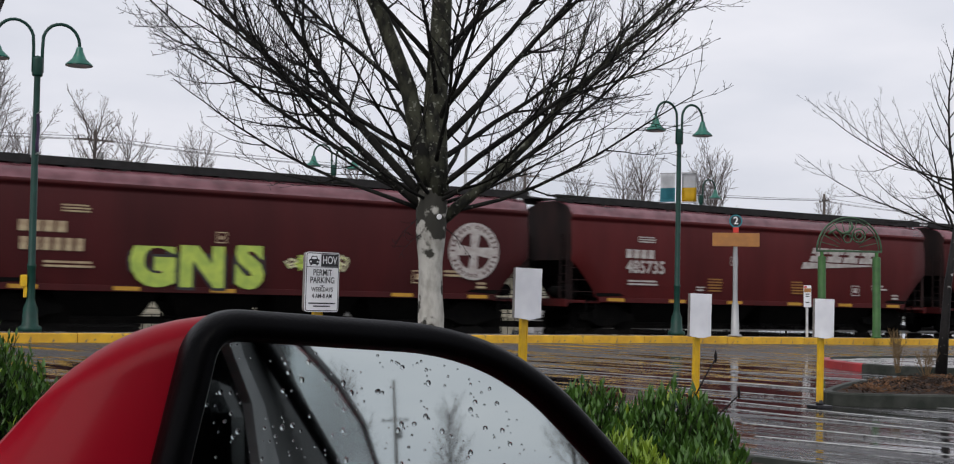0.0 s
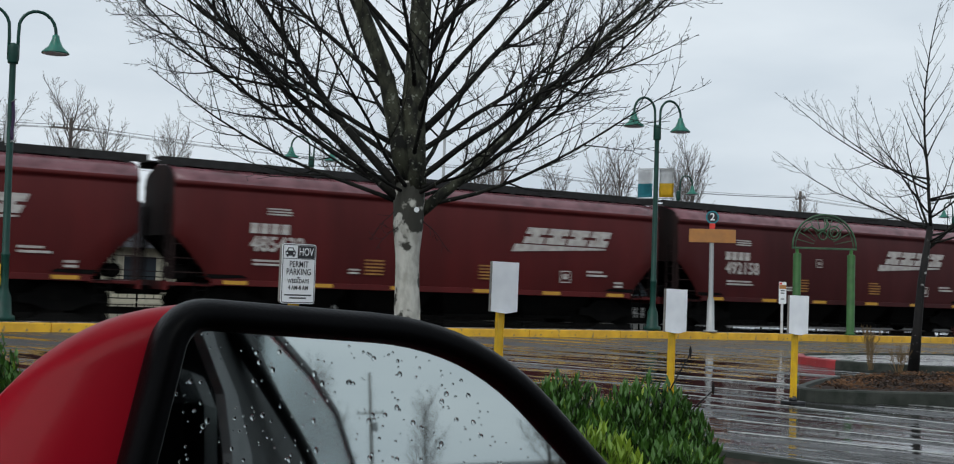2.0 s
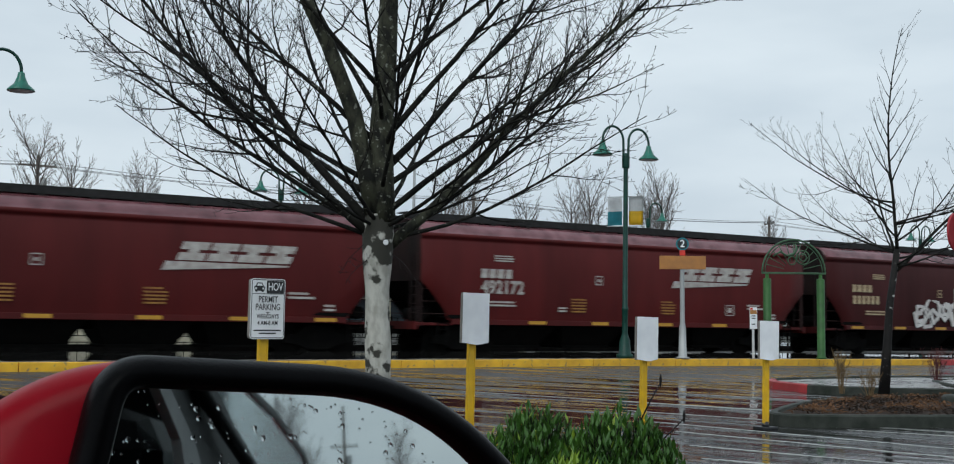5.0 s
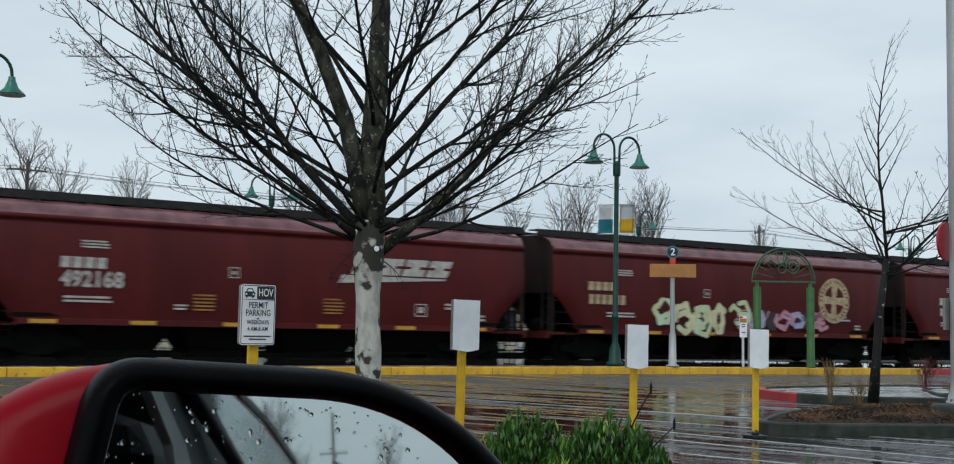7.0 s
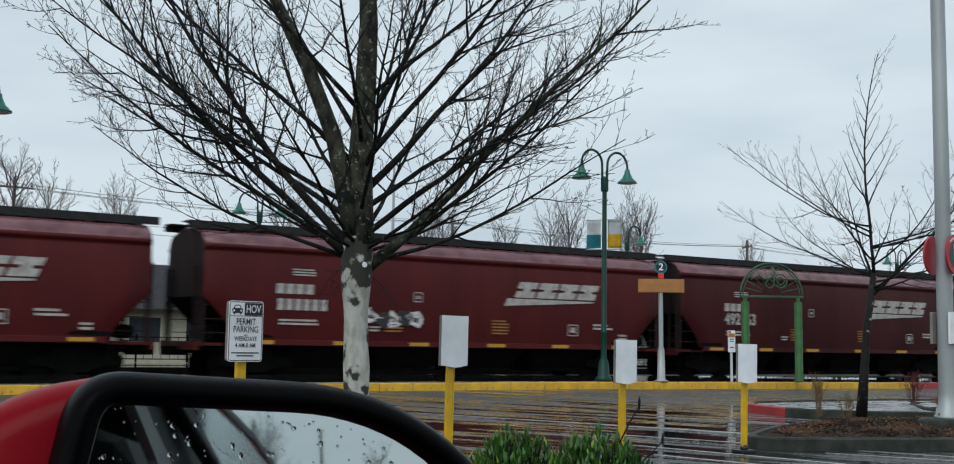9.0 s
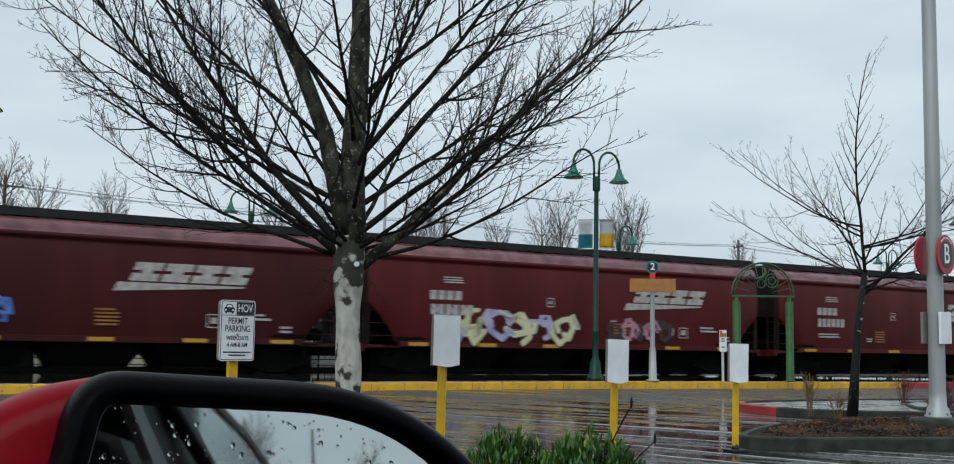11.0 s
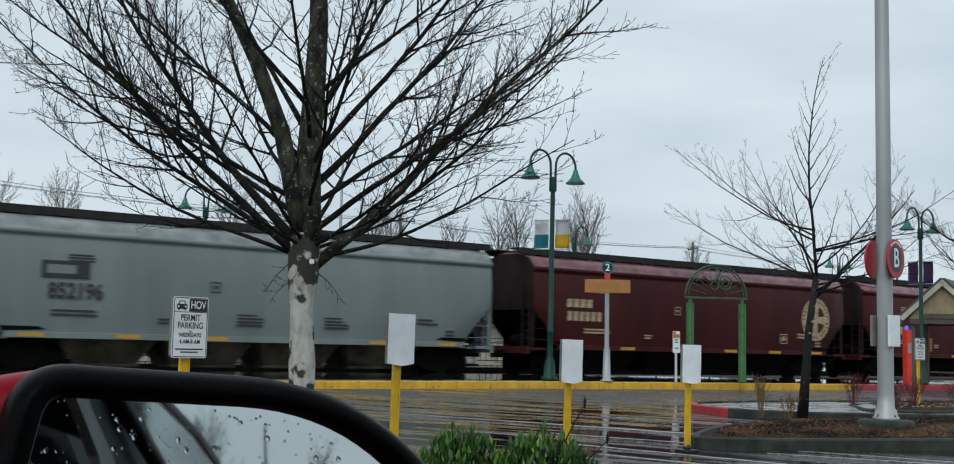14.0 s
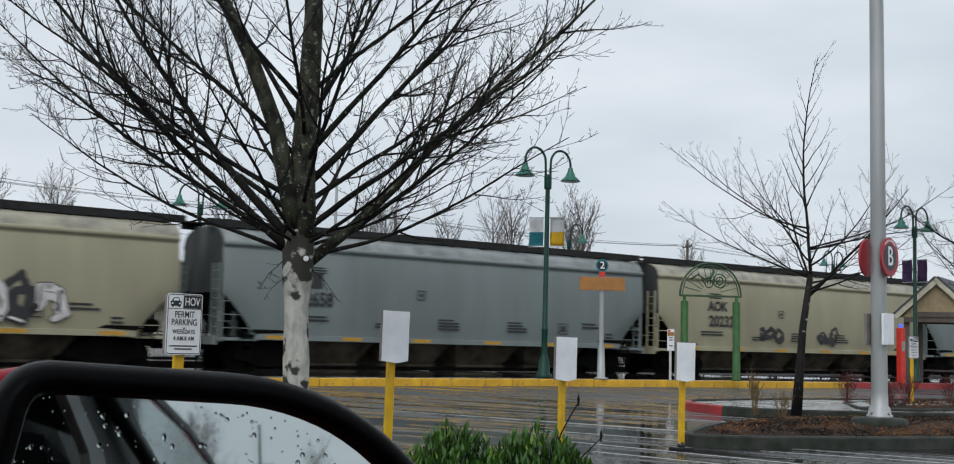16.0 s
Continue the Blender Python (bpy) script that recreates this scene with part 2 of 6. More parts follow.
BANNER_YELLOW = material("yellow_banner", (0.80, 0.52, 0.02), rough=0.6, scale=4)
BANNER_WHITE = material("white_banner", (0.72, 0.73, 0.74), rough=0.6, scale=4)
ORANGE = material("orange_tan_sign", (0.46, 0.20, 0.05), rough=0.5, second=(0.36, 0.16, 0.05), scale=4)
RED_SIGN = material("red_sign_paint", (0.42, 0.03, 0.045), rough=0.45, scale=4)
RED_BOX = material("orange_red_enamel", (0.70, 0.045, 0.03), rough=0.35, scale=4)
BLUE_LAMP = material("blue_lamp", (0.05, 0.1, 0.8), rough=0.3)
BARK = material("grey_bark_with_lichen", (0.52, 0.51, 0.46), rough=0.85, second=(0.34, 0.33, 0.29), scale=14, detail=6, contrast=(0.38, 0.6), bump=0.7, bump_scale=30, stretch=(1, 1, 0.5), speck=(7.5, 0.555, (0.035, 0.034, 0.026)))
_n, _l = BARK.node_tree.nodes, BARK.node_tree.links
_tc = next(n for n in _n if n.type == "TEX_COORD")
_sep = _n.new("ShaderNodeSeparateXYZ")
_l.new(_tc.outputs["Object"], _sep.inputs[0])
_mr = _n.new("ShaderNodeMapRange")
_mr.inputs[1].default_value, _mr.inputs[2].default_value, _mr.inputs[3].default_value, _mr.inputs[4].default_value = 1.38, 1.75, 0.0, 0.20
_l.new(_sep.outputs[2], _mr.inputs[0])
_ramp = [n for n in _n if n.type == "VALTORGB"][1]
_src = _ramp.inputs[0].links[0].from_socket
_add = _n.new("ShaderNodeMath")
_l.new(_src, _add.inputs[0])
_l.new(_mr.outputs[0], _add.inputs[1])
_l.new(_add.outputs[0], _ramp.inputs[0])
BRANCH = material("dark_mossy_branch", (0.017, 0.0165, 0.0135), rough=0.85, second=(0.006, 0.006, 0.0055), scale=9, bump=0.6, bump_scale=30, speck=(24, 0.63, (0.13, 0.135, 0.11)), spec=0.2)
FLECKED = material("dark_bark_with_pale_flecks", (0.012, 0.010, 0.009), rough=0.7, second=(0.006, 0.005, 0.005), scale=9, bump=0.6, bump_scale=30, speck=(12, 0.64, (0.36, 0.36, 0.34)), spec=0.3)
MOSS = material("mossy_grey_bark", (0.050, 0.052, 0.034), rough=0.85, second=(0.010, 0.010, 0.008), scale=13, detail=6, contrast=(0.4, 0.6), bump=0.8, bump_scale=30, stretch=(1, 1, 0.5), speck=(26, 0.60, (0.17, 0.175, 0.145)), spec=0.25)
TWIG = material("wet_dark_twig", (0.013, 0.0105, 0.0105), rough=0.7, second=(0.009, 0.007, 0.007), scale=10, spec=0.2)
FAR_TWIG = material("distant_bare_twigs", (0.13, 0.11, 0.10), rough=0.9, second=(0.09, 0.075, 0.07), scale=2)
LEAF = material("shrub_leaf_green", (0.066, 0.15, 0.022), rough=0.42, second=(0.022, 0.068, 0.011), scale=7, contrast=(0.3, 0.7), spec=0.3)
LEAF_NEW = material("young_leaf_yellow_green", (0.26, 0.36, 0.035), rough=0.4, second=(0.10, 0.19, 0.02), scale=5, spec=0.35)
MULCH = material("bark_mulch", (0.052, 0.031, 0.022), rough=0.9, second=(0.014, 0.010, 0.008), scale=22, bump=1.0, bump_scale=45, spec=0.2)
CHIP = material("mulch_chip", (0.15, 0.075, 0.036), rough=0.8, second=(0.022, 0.014, 0.010), scale=1.6, contrast=(0.45, 0.58), spec=0.2)
DRY = material("dry_grass", (0.20, 0.13, 0.06), rough=0.9, scale=10)
RED_TWIG = material("reddish_dormant_twig", (0.13, 0.035, 0.035), rough=0.8, scale=10)
WOOD_POLE = material("weathered_pole_wood", (0.12, 0.10, 0.085), rough=0.9, scale=5, stretch=(1, 1, 0.1))
WIRE = material("overhead_wire", (0.09, 0.09, 0.095), rough=0.7)
CAR_RED = material("red_car_paint", (0.36, 0.005, 0.017), rough=0.38, second=(0.31, 0.004, 0.014), scale=3, coat=0.03, spec=0.09)
RUBBER = material("black_moulded_plastic", (0.003, 0.0032, 0.0038), rough=0.38, second=(0.002, 0.002, 0.0025), scale=40, bump=0.06, bump_scale=400, spec=0.05)
INNER_GREY = material("grey_rubber_seal", (0.30, 0.30, 0.30), rough=0.6, scale=20)
ROOF_GREY = material("grey_shingles", (0.10, 0.10, 0.11), rough=0.8, second=(0.06, 0.06, 0.07), scale=12)
SIDING = material("tan_painted_siding", (0.36, 0.28, 0.16), rough=0.7, scale=5)
TRIM = material("cream_trim_paint", (0.62, 0.57, 0.44), rough=0.6, scale=5)
WALL_GREY = material("grey_painted_wall", (0.22, 0.22, 0.215), rough=0.7, second=(0.16, 0.16, 0.155), scale=3)
WHITE_BOX = material("white_cabinet_paint", (0.66, 0.66, 0.66), rough=0.5, scale=4)
PURPLE = material("purple_banner", (0.07, 0.03, 0.11), rough=0.6, scale=4)
FIELD = material("far_ground", (0.07, 0.075, 0.06), rough=0.8, second=(0.05, 0.05, 0.045), scale=0.05)


def plain(name, colour, rough=0.05, metal=0.0):
    m = bpy.data.materials.new(name)
    m.use_nodes = True
    b = m.node_tree.nodes["Principled BSDF"]
    b.inputs["Base Color"].default_value = (*colour, 1)
    b.inputs["Roughness"].default_value, b.inputs["Metallic"].default_value = rough, metal
    return m


MIRROR = plain("mirror_silver", (0.51, 0.56, 0.55), 0.025, 1.0)
DROP = plain("rain_drop", (1, 1, 1), 0.02)
DROP.node_tree.nodes["Principled BSDF"].inputs["Transmission Weight"].default_value = 1.0
DROP.node_tree.nodes["Principled BSDF"].inputs["IOR"].default_value = 1.33
DARK_GLASS = plain("dark_car_glass", (0.025, 0.03, 0.033), 0.04)
WET_GLASS = plain("fogged_wet_car_glass", (0.80, 0.86, 0.87), 0.10)
WET_GLASS.node_tree.nodes["Principled BSDF"].inputs["Transmission Weight"].default_value = 1.0
WET_GLASS.node_tree.nodes["Principled BSDF"].inputs["IOR"].default_value = 1.04
PANE = plain("building_window_glass", (0.05, 0.06, 0.07), 0.06)


# ---- mesh helpers ----
def finish(name, bm, mats, smooth=False):
    me = bpy.data.meshes.new(name)
    bm.normal_update()
    bm.to_mesh(me)
    bm.free()
    for m in (mats if isinstance(mats, (list, tuple)) else [mats]):
        me.materials.append(m)
    if smooth:
        for p in me.polygons:
            p.use_smooth = True
    return me


def part(name, bm, mat, parent, label="", m=None, smooth=False):
    ob = new(name, bm if isinstance(bm, bpy.types.Mesh) else finish(name, bm, mat, smooth))
    ob.parent = parent
    if m is not None:
        ob.matrix_basis = m
    if label:
        ob["label"] = label
    return ob


def thing(name, m, label, category, group="", kind=""):
    ob = new(name)
    ob.empty_display_size = 0.2
    ob.matrix_basis = m
    return tagged(ob, label, category, group, kind)


def box(bm, x0, x1, y0, y1, z0, z1, bevel=0.0, m=None):
    r = bmesh.ops.create_cube(bm, size=1)
    vs = r["verts"]
    for v in vs:
        v.co = Vector((x0 + (v.co.x + 0.5) * (x1 - x0), y0 + (v.co.y + 0.5) * (y1 - y0), z0 + (v.co.z + 0.5) * (z1 - z0)))
    if bevel:
        es = list({e for v in vs for e in v.link_edges})
        vs = list({v for f in bmesh.ops.bevel(bm, geom=es, offset=bevel, segments=2, affect="EDGES", profile=0.5)["faces"] for v in f.verts} | {v for v in vs if v.is_valid})
    if m is not None:
        bmesh.ops.transform(bm, matrix=m, verts=[v for v in vs if v.is_valid])
    return bm


def tube(bm, pts, radii, sides=6, cap=True, mat=0):
    """A tapered tube along pts."""
    rings, up = [], None
    n = len(pts)
    for i in range(n):
        d = (pts[min(i + 1, n - 1)] - pts[max(i - 1, 0)])
        if d.length < 1e-9:
            d = Vector((0, 0, 1))
        d.normalize()
        if up is None:
            up = d.orthogonal().normalized()
        up = (up - d * up.dot(d))
        up = up.normalized() if up.length > 1e-6 else d.orthogonal().normalized()
        side = d.cross(up)
        rings.append([bm.verts.new(pts[i] + (up * math.cos(2 * math.pi * k / sides) + side * math.sin(2 * math.pi * k / sides)) * radii[i]) for k in range(sides)])
    for a, b in zip(rings, rings[1:]):
        for k in range(sides):
            f = bm.faces.new((a[k], a[(k + 1) % sides], b[(k + 1) % sides], b[k]))
            f.material_index = mat
            f.smooth = True
    if cap and sides > 2:
        for ring in (rings[0][::-1], rings[-1]):
            f = bm.faces.new(ring)
            f.material_index = mat
    return rings


def lathe(bm, prof, sides=24, at=Vector((0, 0, 0))):
    """A turned shape from (radius, height) pairs."""
    rings = [[bm.verts.new(at + Vector((r * math.cos(2 * math.pi * k / sides), r * math.sin(2 * math.pi * k / sides), z))) for k in range(sides)] for r, z in prof]
    for a, b in zip(rings, rings[1:]):
        for k in range(sides):
            bm.faces.new((a[k], a[(k + 1) % sides], b[(k + 1) % sides], b[k])).smooth = True
    bm.faces.new(rings[0][::-1])
    bm.faces.new(rings[-1])
    return bm


def V(*a):
    return Vector(a)


def lettering(name, text, size, mat, parent, m, label="", depth=0.003, align="CENTER", shear=0.0, width=1.0, weight=0.0):
    c = bpy.data.curves.new(name, "FONT")
    c.body, c.size, c.extrude, c.align_x, c.align_y, c.shear, c.offset = text, size, depth, align, "CENTER", shear, weight
    c.resolution_u = 4
    tmp = new("tmp_text", c)
    bpy.context.view_layer.update()
    me = bpy.data.meshes.new_from_object(tmp.evaluated_get(bpy.context.evaluated_depsgraph_get()))
    bpy.data.objects.remove(tmp)
    bpy.data.curves.remove(c)
    if width != 1.0:
        me.transform(Matrix.Diagonal((width, 1, 1, 1)))
    me.name = name
    me.materials.clear()
    me.materials.append(mat)
    return part(name, me, mat, parent, label, m)


FACE = Matrix.Rotation(radians(90), 4, "X")   # stands a text or plate upright, facing -y


def flat(bm, pts, depth=0.003, y=0.0):
    """An upright plate in the x-z plane facing -y, with a little thickness."""
    a = [bm.verts.new((x, y - depth, z)) for x, z in pts]
    b = [bm.verts.new((x, y, z)) for x, z in pts]
    bm.faces.new(a)
    bm.faces.new(b[::-1])
    for i in range(len(pts)):
        j = (i + 1) % len(pts)
        bm.faces.new((a[j], a[i], b[i], b[j]))
    return bm


def rounded(w, h, r, seg=4):
    out = []
    for cx, cz, a0 in ((w / 2 - r, h / 2 - r, 0), (-w / 2 + r, h / 2 - r, 90), (-w / 2 + r, -h / 2 + r, 180), (w / 2 - r, -h / 2 + r, 270)):
        for i in range(seg + 1):
            a = radians(a0 + 90 * i / seg)
            out.append((cx + r * math.cos(a), cz + r * math.sin(a)))
    return out[::-1][::-1]


def disc(r, seg=24):
    return [(r * math.cos(2 * math.pi * i / seg), r * math.sin(2 * math.pi * i / seg)) for i in range(seg)]


# ---- the setting ----
def strip(name, s0, s1, n0, n1, z, mat, label, category="", kind="structure", steps=30, thick=0.0, slope=True):
    """A strip of ground along the railway."""
    bm = bmesh.new()
    rows = []
    for i in range(steps + 1):
        s = s0 + (s1 - s0) * i / steps
        dz = fall(s) if slope else 0
        rows.append([bm.verts.new(sn(s, n, zz + dz)) for n, zz in ((n0, z - thick), (n0, z), (n1, z), (n1, z - thick))])
    for a, b in zip(rows, rows[1:]):
        for k in range(3):
            bm.faces.new((a[k], b[k], b[k + 1], a[k + 1]))
    return tagged(new(name, finish(name, bm, mat)), label, category, kind=kind)


def ground():
    bm = bmesh.new()
    ss = [-900, -200, -60, -20] + [20 + i for i in range(0, 31, 3)] + [80, 200, 900]
    nn = [-900, -200, -60, -20, 0, 26.0, 60, 200, 900]
    grid = [[bm.verts.new(sn(s, n, fall(s) - (0.03 if n > 27 else 0))) for n in nn] for s in ss]
    for i in range(len(ss) - 1):
        for j in range(len(nn) - 1):
            bm.faces.new((grid[i][j], grid[i + 1][j], grid[i + 1][j + 1], grid[i][j + 1]))
    tagged(new("ground", finish("ground", bm, ASPHALT)), "wet dark asphalt of the parking lot with puddles", "asphalt", kind="structure")


ground()
KERB_N = 25.75
platform = strip("pavement", -60, 110, KERB_N + 0.15, 32.0, 0.20, CONCRETE, "wet pale concrete station platform beside the track", "platform", thick=0.3)
strip("platform_edge", -60, 110, KERB_N + 0.16, KERB_N + 0.50, 0.204, PALE_CONCRETE, "pale concrete edge behind the painted kerb", "platform", thick=0.2)
strip("track_bed", -150, 400, 32.0, 37.5, 0.0, BALLAST, "dark grey ballast track bed under the train", "ballast", slope=False, thick=0.2)
strip("far_platform", -60, 140, 37.5, 43.0, 0.25, CONCRETE, "wet concrete platform across the track", "platform", slope=False, thick=0.3)
strip("far_ground", -300, 600, 46, 500, 0.02, FIELD, "dull far ground behind the station", "ground", slope=False)


def kerb_mesh(length, mat, name, h=0.19, w=0.16):
    bm = bmesh.new()
    box(bm, 0.006, length - 0.006, 0, w, -0.1, h + 0.004, 0.02)
    return finish(name, bm, mat)


def kerbs():
    yk, rk = kerb_mesh(3.0, YELLOW_KERB, "kerb_stone"), kerb_mesh(3.0, RED_KERB, "kerb_stone")
    line = thing("kerb", Matrix(), "yellow and red painted concrete kerb along the platform", "kerb", kind="structure")
    for i in range(-18, 36):
        s = i * 3.0 + 2.2
        ob = part("kerb_stone", rk if s > 33.5 else yk, None, line, m=Matrix.Translation(sn(s, KERB_N, fall(s))) @ pose(0, 0, 0, 0, 0, 30))
        if s > 33.5:
            ob["label"] = "red painted kerb stone"


kerbs()


def track():
    for k, n in enumerate((33.68, 35.12)):
        bm = bmesh.new()
        a, b = sn(-150, n, -0.12), sn(400, n, -0.12)
        prof = [(-0.07, 0), (0.07, 0), (0.02, 0.04), (0.036, 0.09), (0.036, 0.13), (-0.036, 0.13), (-0.036, 0.09), (-0.02, 0.04)]
        ra = [bm.verts.new(a + N * y + V(0, 0, z)) for y, z in prof]
        rb = [bm.verts.new(b + N * y + V(0, 0, z)) for y, z in prof]
        for i in range(8):
            bm.faces.new((ra[i], ra[(i + 1) % 8], rb[(i + 1) % 8], rb[i]))
        tagged(new("rail", finish("rail", bm, STEEL)), "worn steel rail on the track bed", "rail", "rails", kind="structure")


track()


LINES = [(2.92, 13.68, -46.1), (2.88, 16.7, -37.7), (2.61, 11.03, -36), (5.11, 14.16, -31.5), (4.46, 20.75, -33.7), (3.13, 18.54, -38.6), (2.75, 12.18, -40.2), (2.91, 14.91, -46.8), (0.6, 20.6, -38)]


def stall_lines():
    """Painted lines on the lot, across the row of signs."""
    bm0 = bmesh.new()
    box(bm0, 0, 5.6, -0.04, 0.04, 0, 0.004)
    me = finish("stall_line", bm0, WHITE_PAINT)
    holder = thing("stall_lines", Matrix(), "worn white parking stall lines on wet asphalt", "road marking", kind="structure")
    for x, y, rz in LINES:
        part("stall_line", me, None, holder, m=pose(x, y, 0.001, 0, 0, rz))


stall_lines()


def rounded_path(corners, radius, seg=8):
    """The corners of a plan outline rounded off."""
    out, n = [], len(corners)
    for i in range(n):
        p, a, b = Vector(corners[i]), Vector(corners[i - 1]), Vector(corners[(i + 1) % n])
        da, db = (a - p), (b - p)
        r = min(radius[i] if isinstance(radius, (list, tuple)) else radius, da.length * 0.45, db.length * 0.45)
        s, e = p + da.normalized() * r, p + db.normalized() * r
        for k in range(seg + 1):
            t = k / seg
            out.append(s * (1 - t) ** 2 + p * 2 * t * (1 - t) + e * t * t)
    return out


def planter(corners, radius, label, red_below=None, base=0.0, fill=MULCH):
    """A kerbed traffic island filled with mulch."""
    path = rounded_path(corners, radius)
    n = len(path)
    top = thing("planter_island", Matrix(), label, "planter")
    cen = sum(path, Vector((0, 0))) / n
    bm = bmesh.new()
    ring = []
    for i, p in enumerate(path):
        d = (path[(i + 1) % n] - path[i - 1]).normalized()
        inn = Vector((-d.y, d.x))
        if inn.dot(cen - p) < 0:
            inn = -inn
        ring.append([bm.verts.new((*(p + inn * o), base + z)) for o, z in ((0, -0.1), (0.012, 0.135), (0.035, 0.155), (0.12, 0.155), (0.14, 0.10))])
    for i in range(n):
        a, b = ring[i], ring[(i + 1) % n]
        for k in range(4):
            f = bm.faces.new((a[k], b[k], b[k + 1], a[k + 1]))
            f.material_index = 1 if red_below is not None and path[i].x < red_below else 0
    bmesh.ops.recalc_face_normals(bm, faces=bm.faces)
    part("kerb_edge", bm, [DARK_CONCRETE, RED_KERB], top, "worn concrete kerb edge")
    bm = bmesh.new()
    rings = []
    for f in (1.0, 0.8, 0.55, 0.3):
        rings.append([bm.verts.new((*(cen + (p - cen) * (f * 0.985)), base + 0.115 + 0.10 * (1 - f) + 0.03 * noise.noise(Vector((p.x * 2 * f, p.y * 2 * f, 1))) * (f < 1))) for p in path])
    for a, b in zip(rings, rings[1:]):
        for i in range(n):
            bm.faces.new((a[i], a[(i + 1) % n], b[(i + 1) % n], b[i])).smooth = True
    bm.faces.new(rings[-1])
    bmesh.ops.recalc_face_normals(bm, faces=bm.faces)
    part("mulch_bed", bm, fill, top, "dark wet bark mulch")
    return top


NEAR_ISLAND = [(4.05, 14.35), (6.2, 14.55), (9.5, 15.35), (14, 16.6), (14, 19.6), (9.0, 19.3), (6.6, 18.3), (5.2, 16.7)]
FAR_ISLAND = [(6.5, 23.6), (7.1, 20.9), (10.0, 20.6), (15, 21.8), (22, 25), (21, 29.5), (15, 27.2), (10.0, 25.6)]
near_island = planter(NEAR_ISLAND, 1.4, "kerbed planting island with wet brown mulch beside the lot")
far_island = planter(FAR_ISLAND, 1.3, "kerbed traffic island with a red painted nose", red_below=6.98, fill=PALE_CONCRETE)
INNER_BED = [(9.6, 21.2), (15, 22.4), (21, 25.3), (20.4, 28.6), (15.4, 26.4), (10.2, 23.8)]
inner_bed = planter(INNER_BED, 0.8, "low kerbed mulch bed on the traffic island", base=0.03)
# the bed between the parked car and the lot, in which the shrubs and the tree stand
front_bed = planter([(-14, 2.6), (2.9, 3.6), (3.6, 7.2), (2.0, 8.6), (0.6, 10.0), (-1.0, 10.1), (-14, 6.0)], 0.8, "kerbed planting bed with dark mulch in front of the parked car")


# ---- the train ----
TRAIN_N, CAR = 34.4, 18.79
E0, SPEED = 3.18, 21.78      # where a car's tail coupling lies at the start, and metres a second


def half_length(z):
    if z > 2.44:
        return 8.78
    return 7.72 + 1.06 * max(0.0, (z - 1.2) / 1.25) ** 1.3


def hopper_body():
    """The shell of a covered hopper: curved sides, sloped ends, a peaked roof."""
    half = [(1.50, 1.18), (1.535, 1.45), (1.565, 1.7), (1.585, 1.95), (1.60, 2.2), (1.608, 2.45), (1.615, 2.8), (1.60, 3.3), (1.555, 3.72), (1.53, 3.82), (1.60, 3.84), (1.61, 3.95), (1.56, 3.97), (1.52, 4.06), (1.42, 4.21), (1.22, 4.33), (0.64, 4.46), (0.60, 4.50), (0.0, 4.50)]
    prof = [(-y, z) for y, z in half] + [(y, z) for y, z in half[-2::-1]]
    bm = bmesh.new()
    us = [-1, -0.995] + [i / 10 for i in range(-9, 10)] + [0.995, 1]
    grid = []
    for u in us:
        tuck = 0.03 if abs(u) == 1 else 0
        grid.append([bm.verts.new((u * half_length(z), y * (1 - tuck), z - tuck)) for y, z in prof])
    for a, b in zip(grid, grid[1:]):
        for k in range(len(prof) - 1):
            f = bm.faces.new((a[k], b[k], b[k + 1], a[k + 1]))
            f.smooth = True
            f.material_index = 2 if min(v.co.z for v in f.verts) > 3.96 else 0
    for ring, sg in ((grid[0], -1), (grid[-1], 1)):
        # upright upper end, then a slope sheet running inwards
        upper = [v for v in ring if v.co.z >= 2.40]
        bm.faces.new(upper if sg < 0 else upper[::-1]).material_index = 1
    bmesh.ops.recalc_face_normals(bm, faces=bm.faces)
    return bm


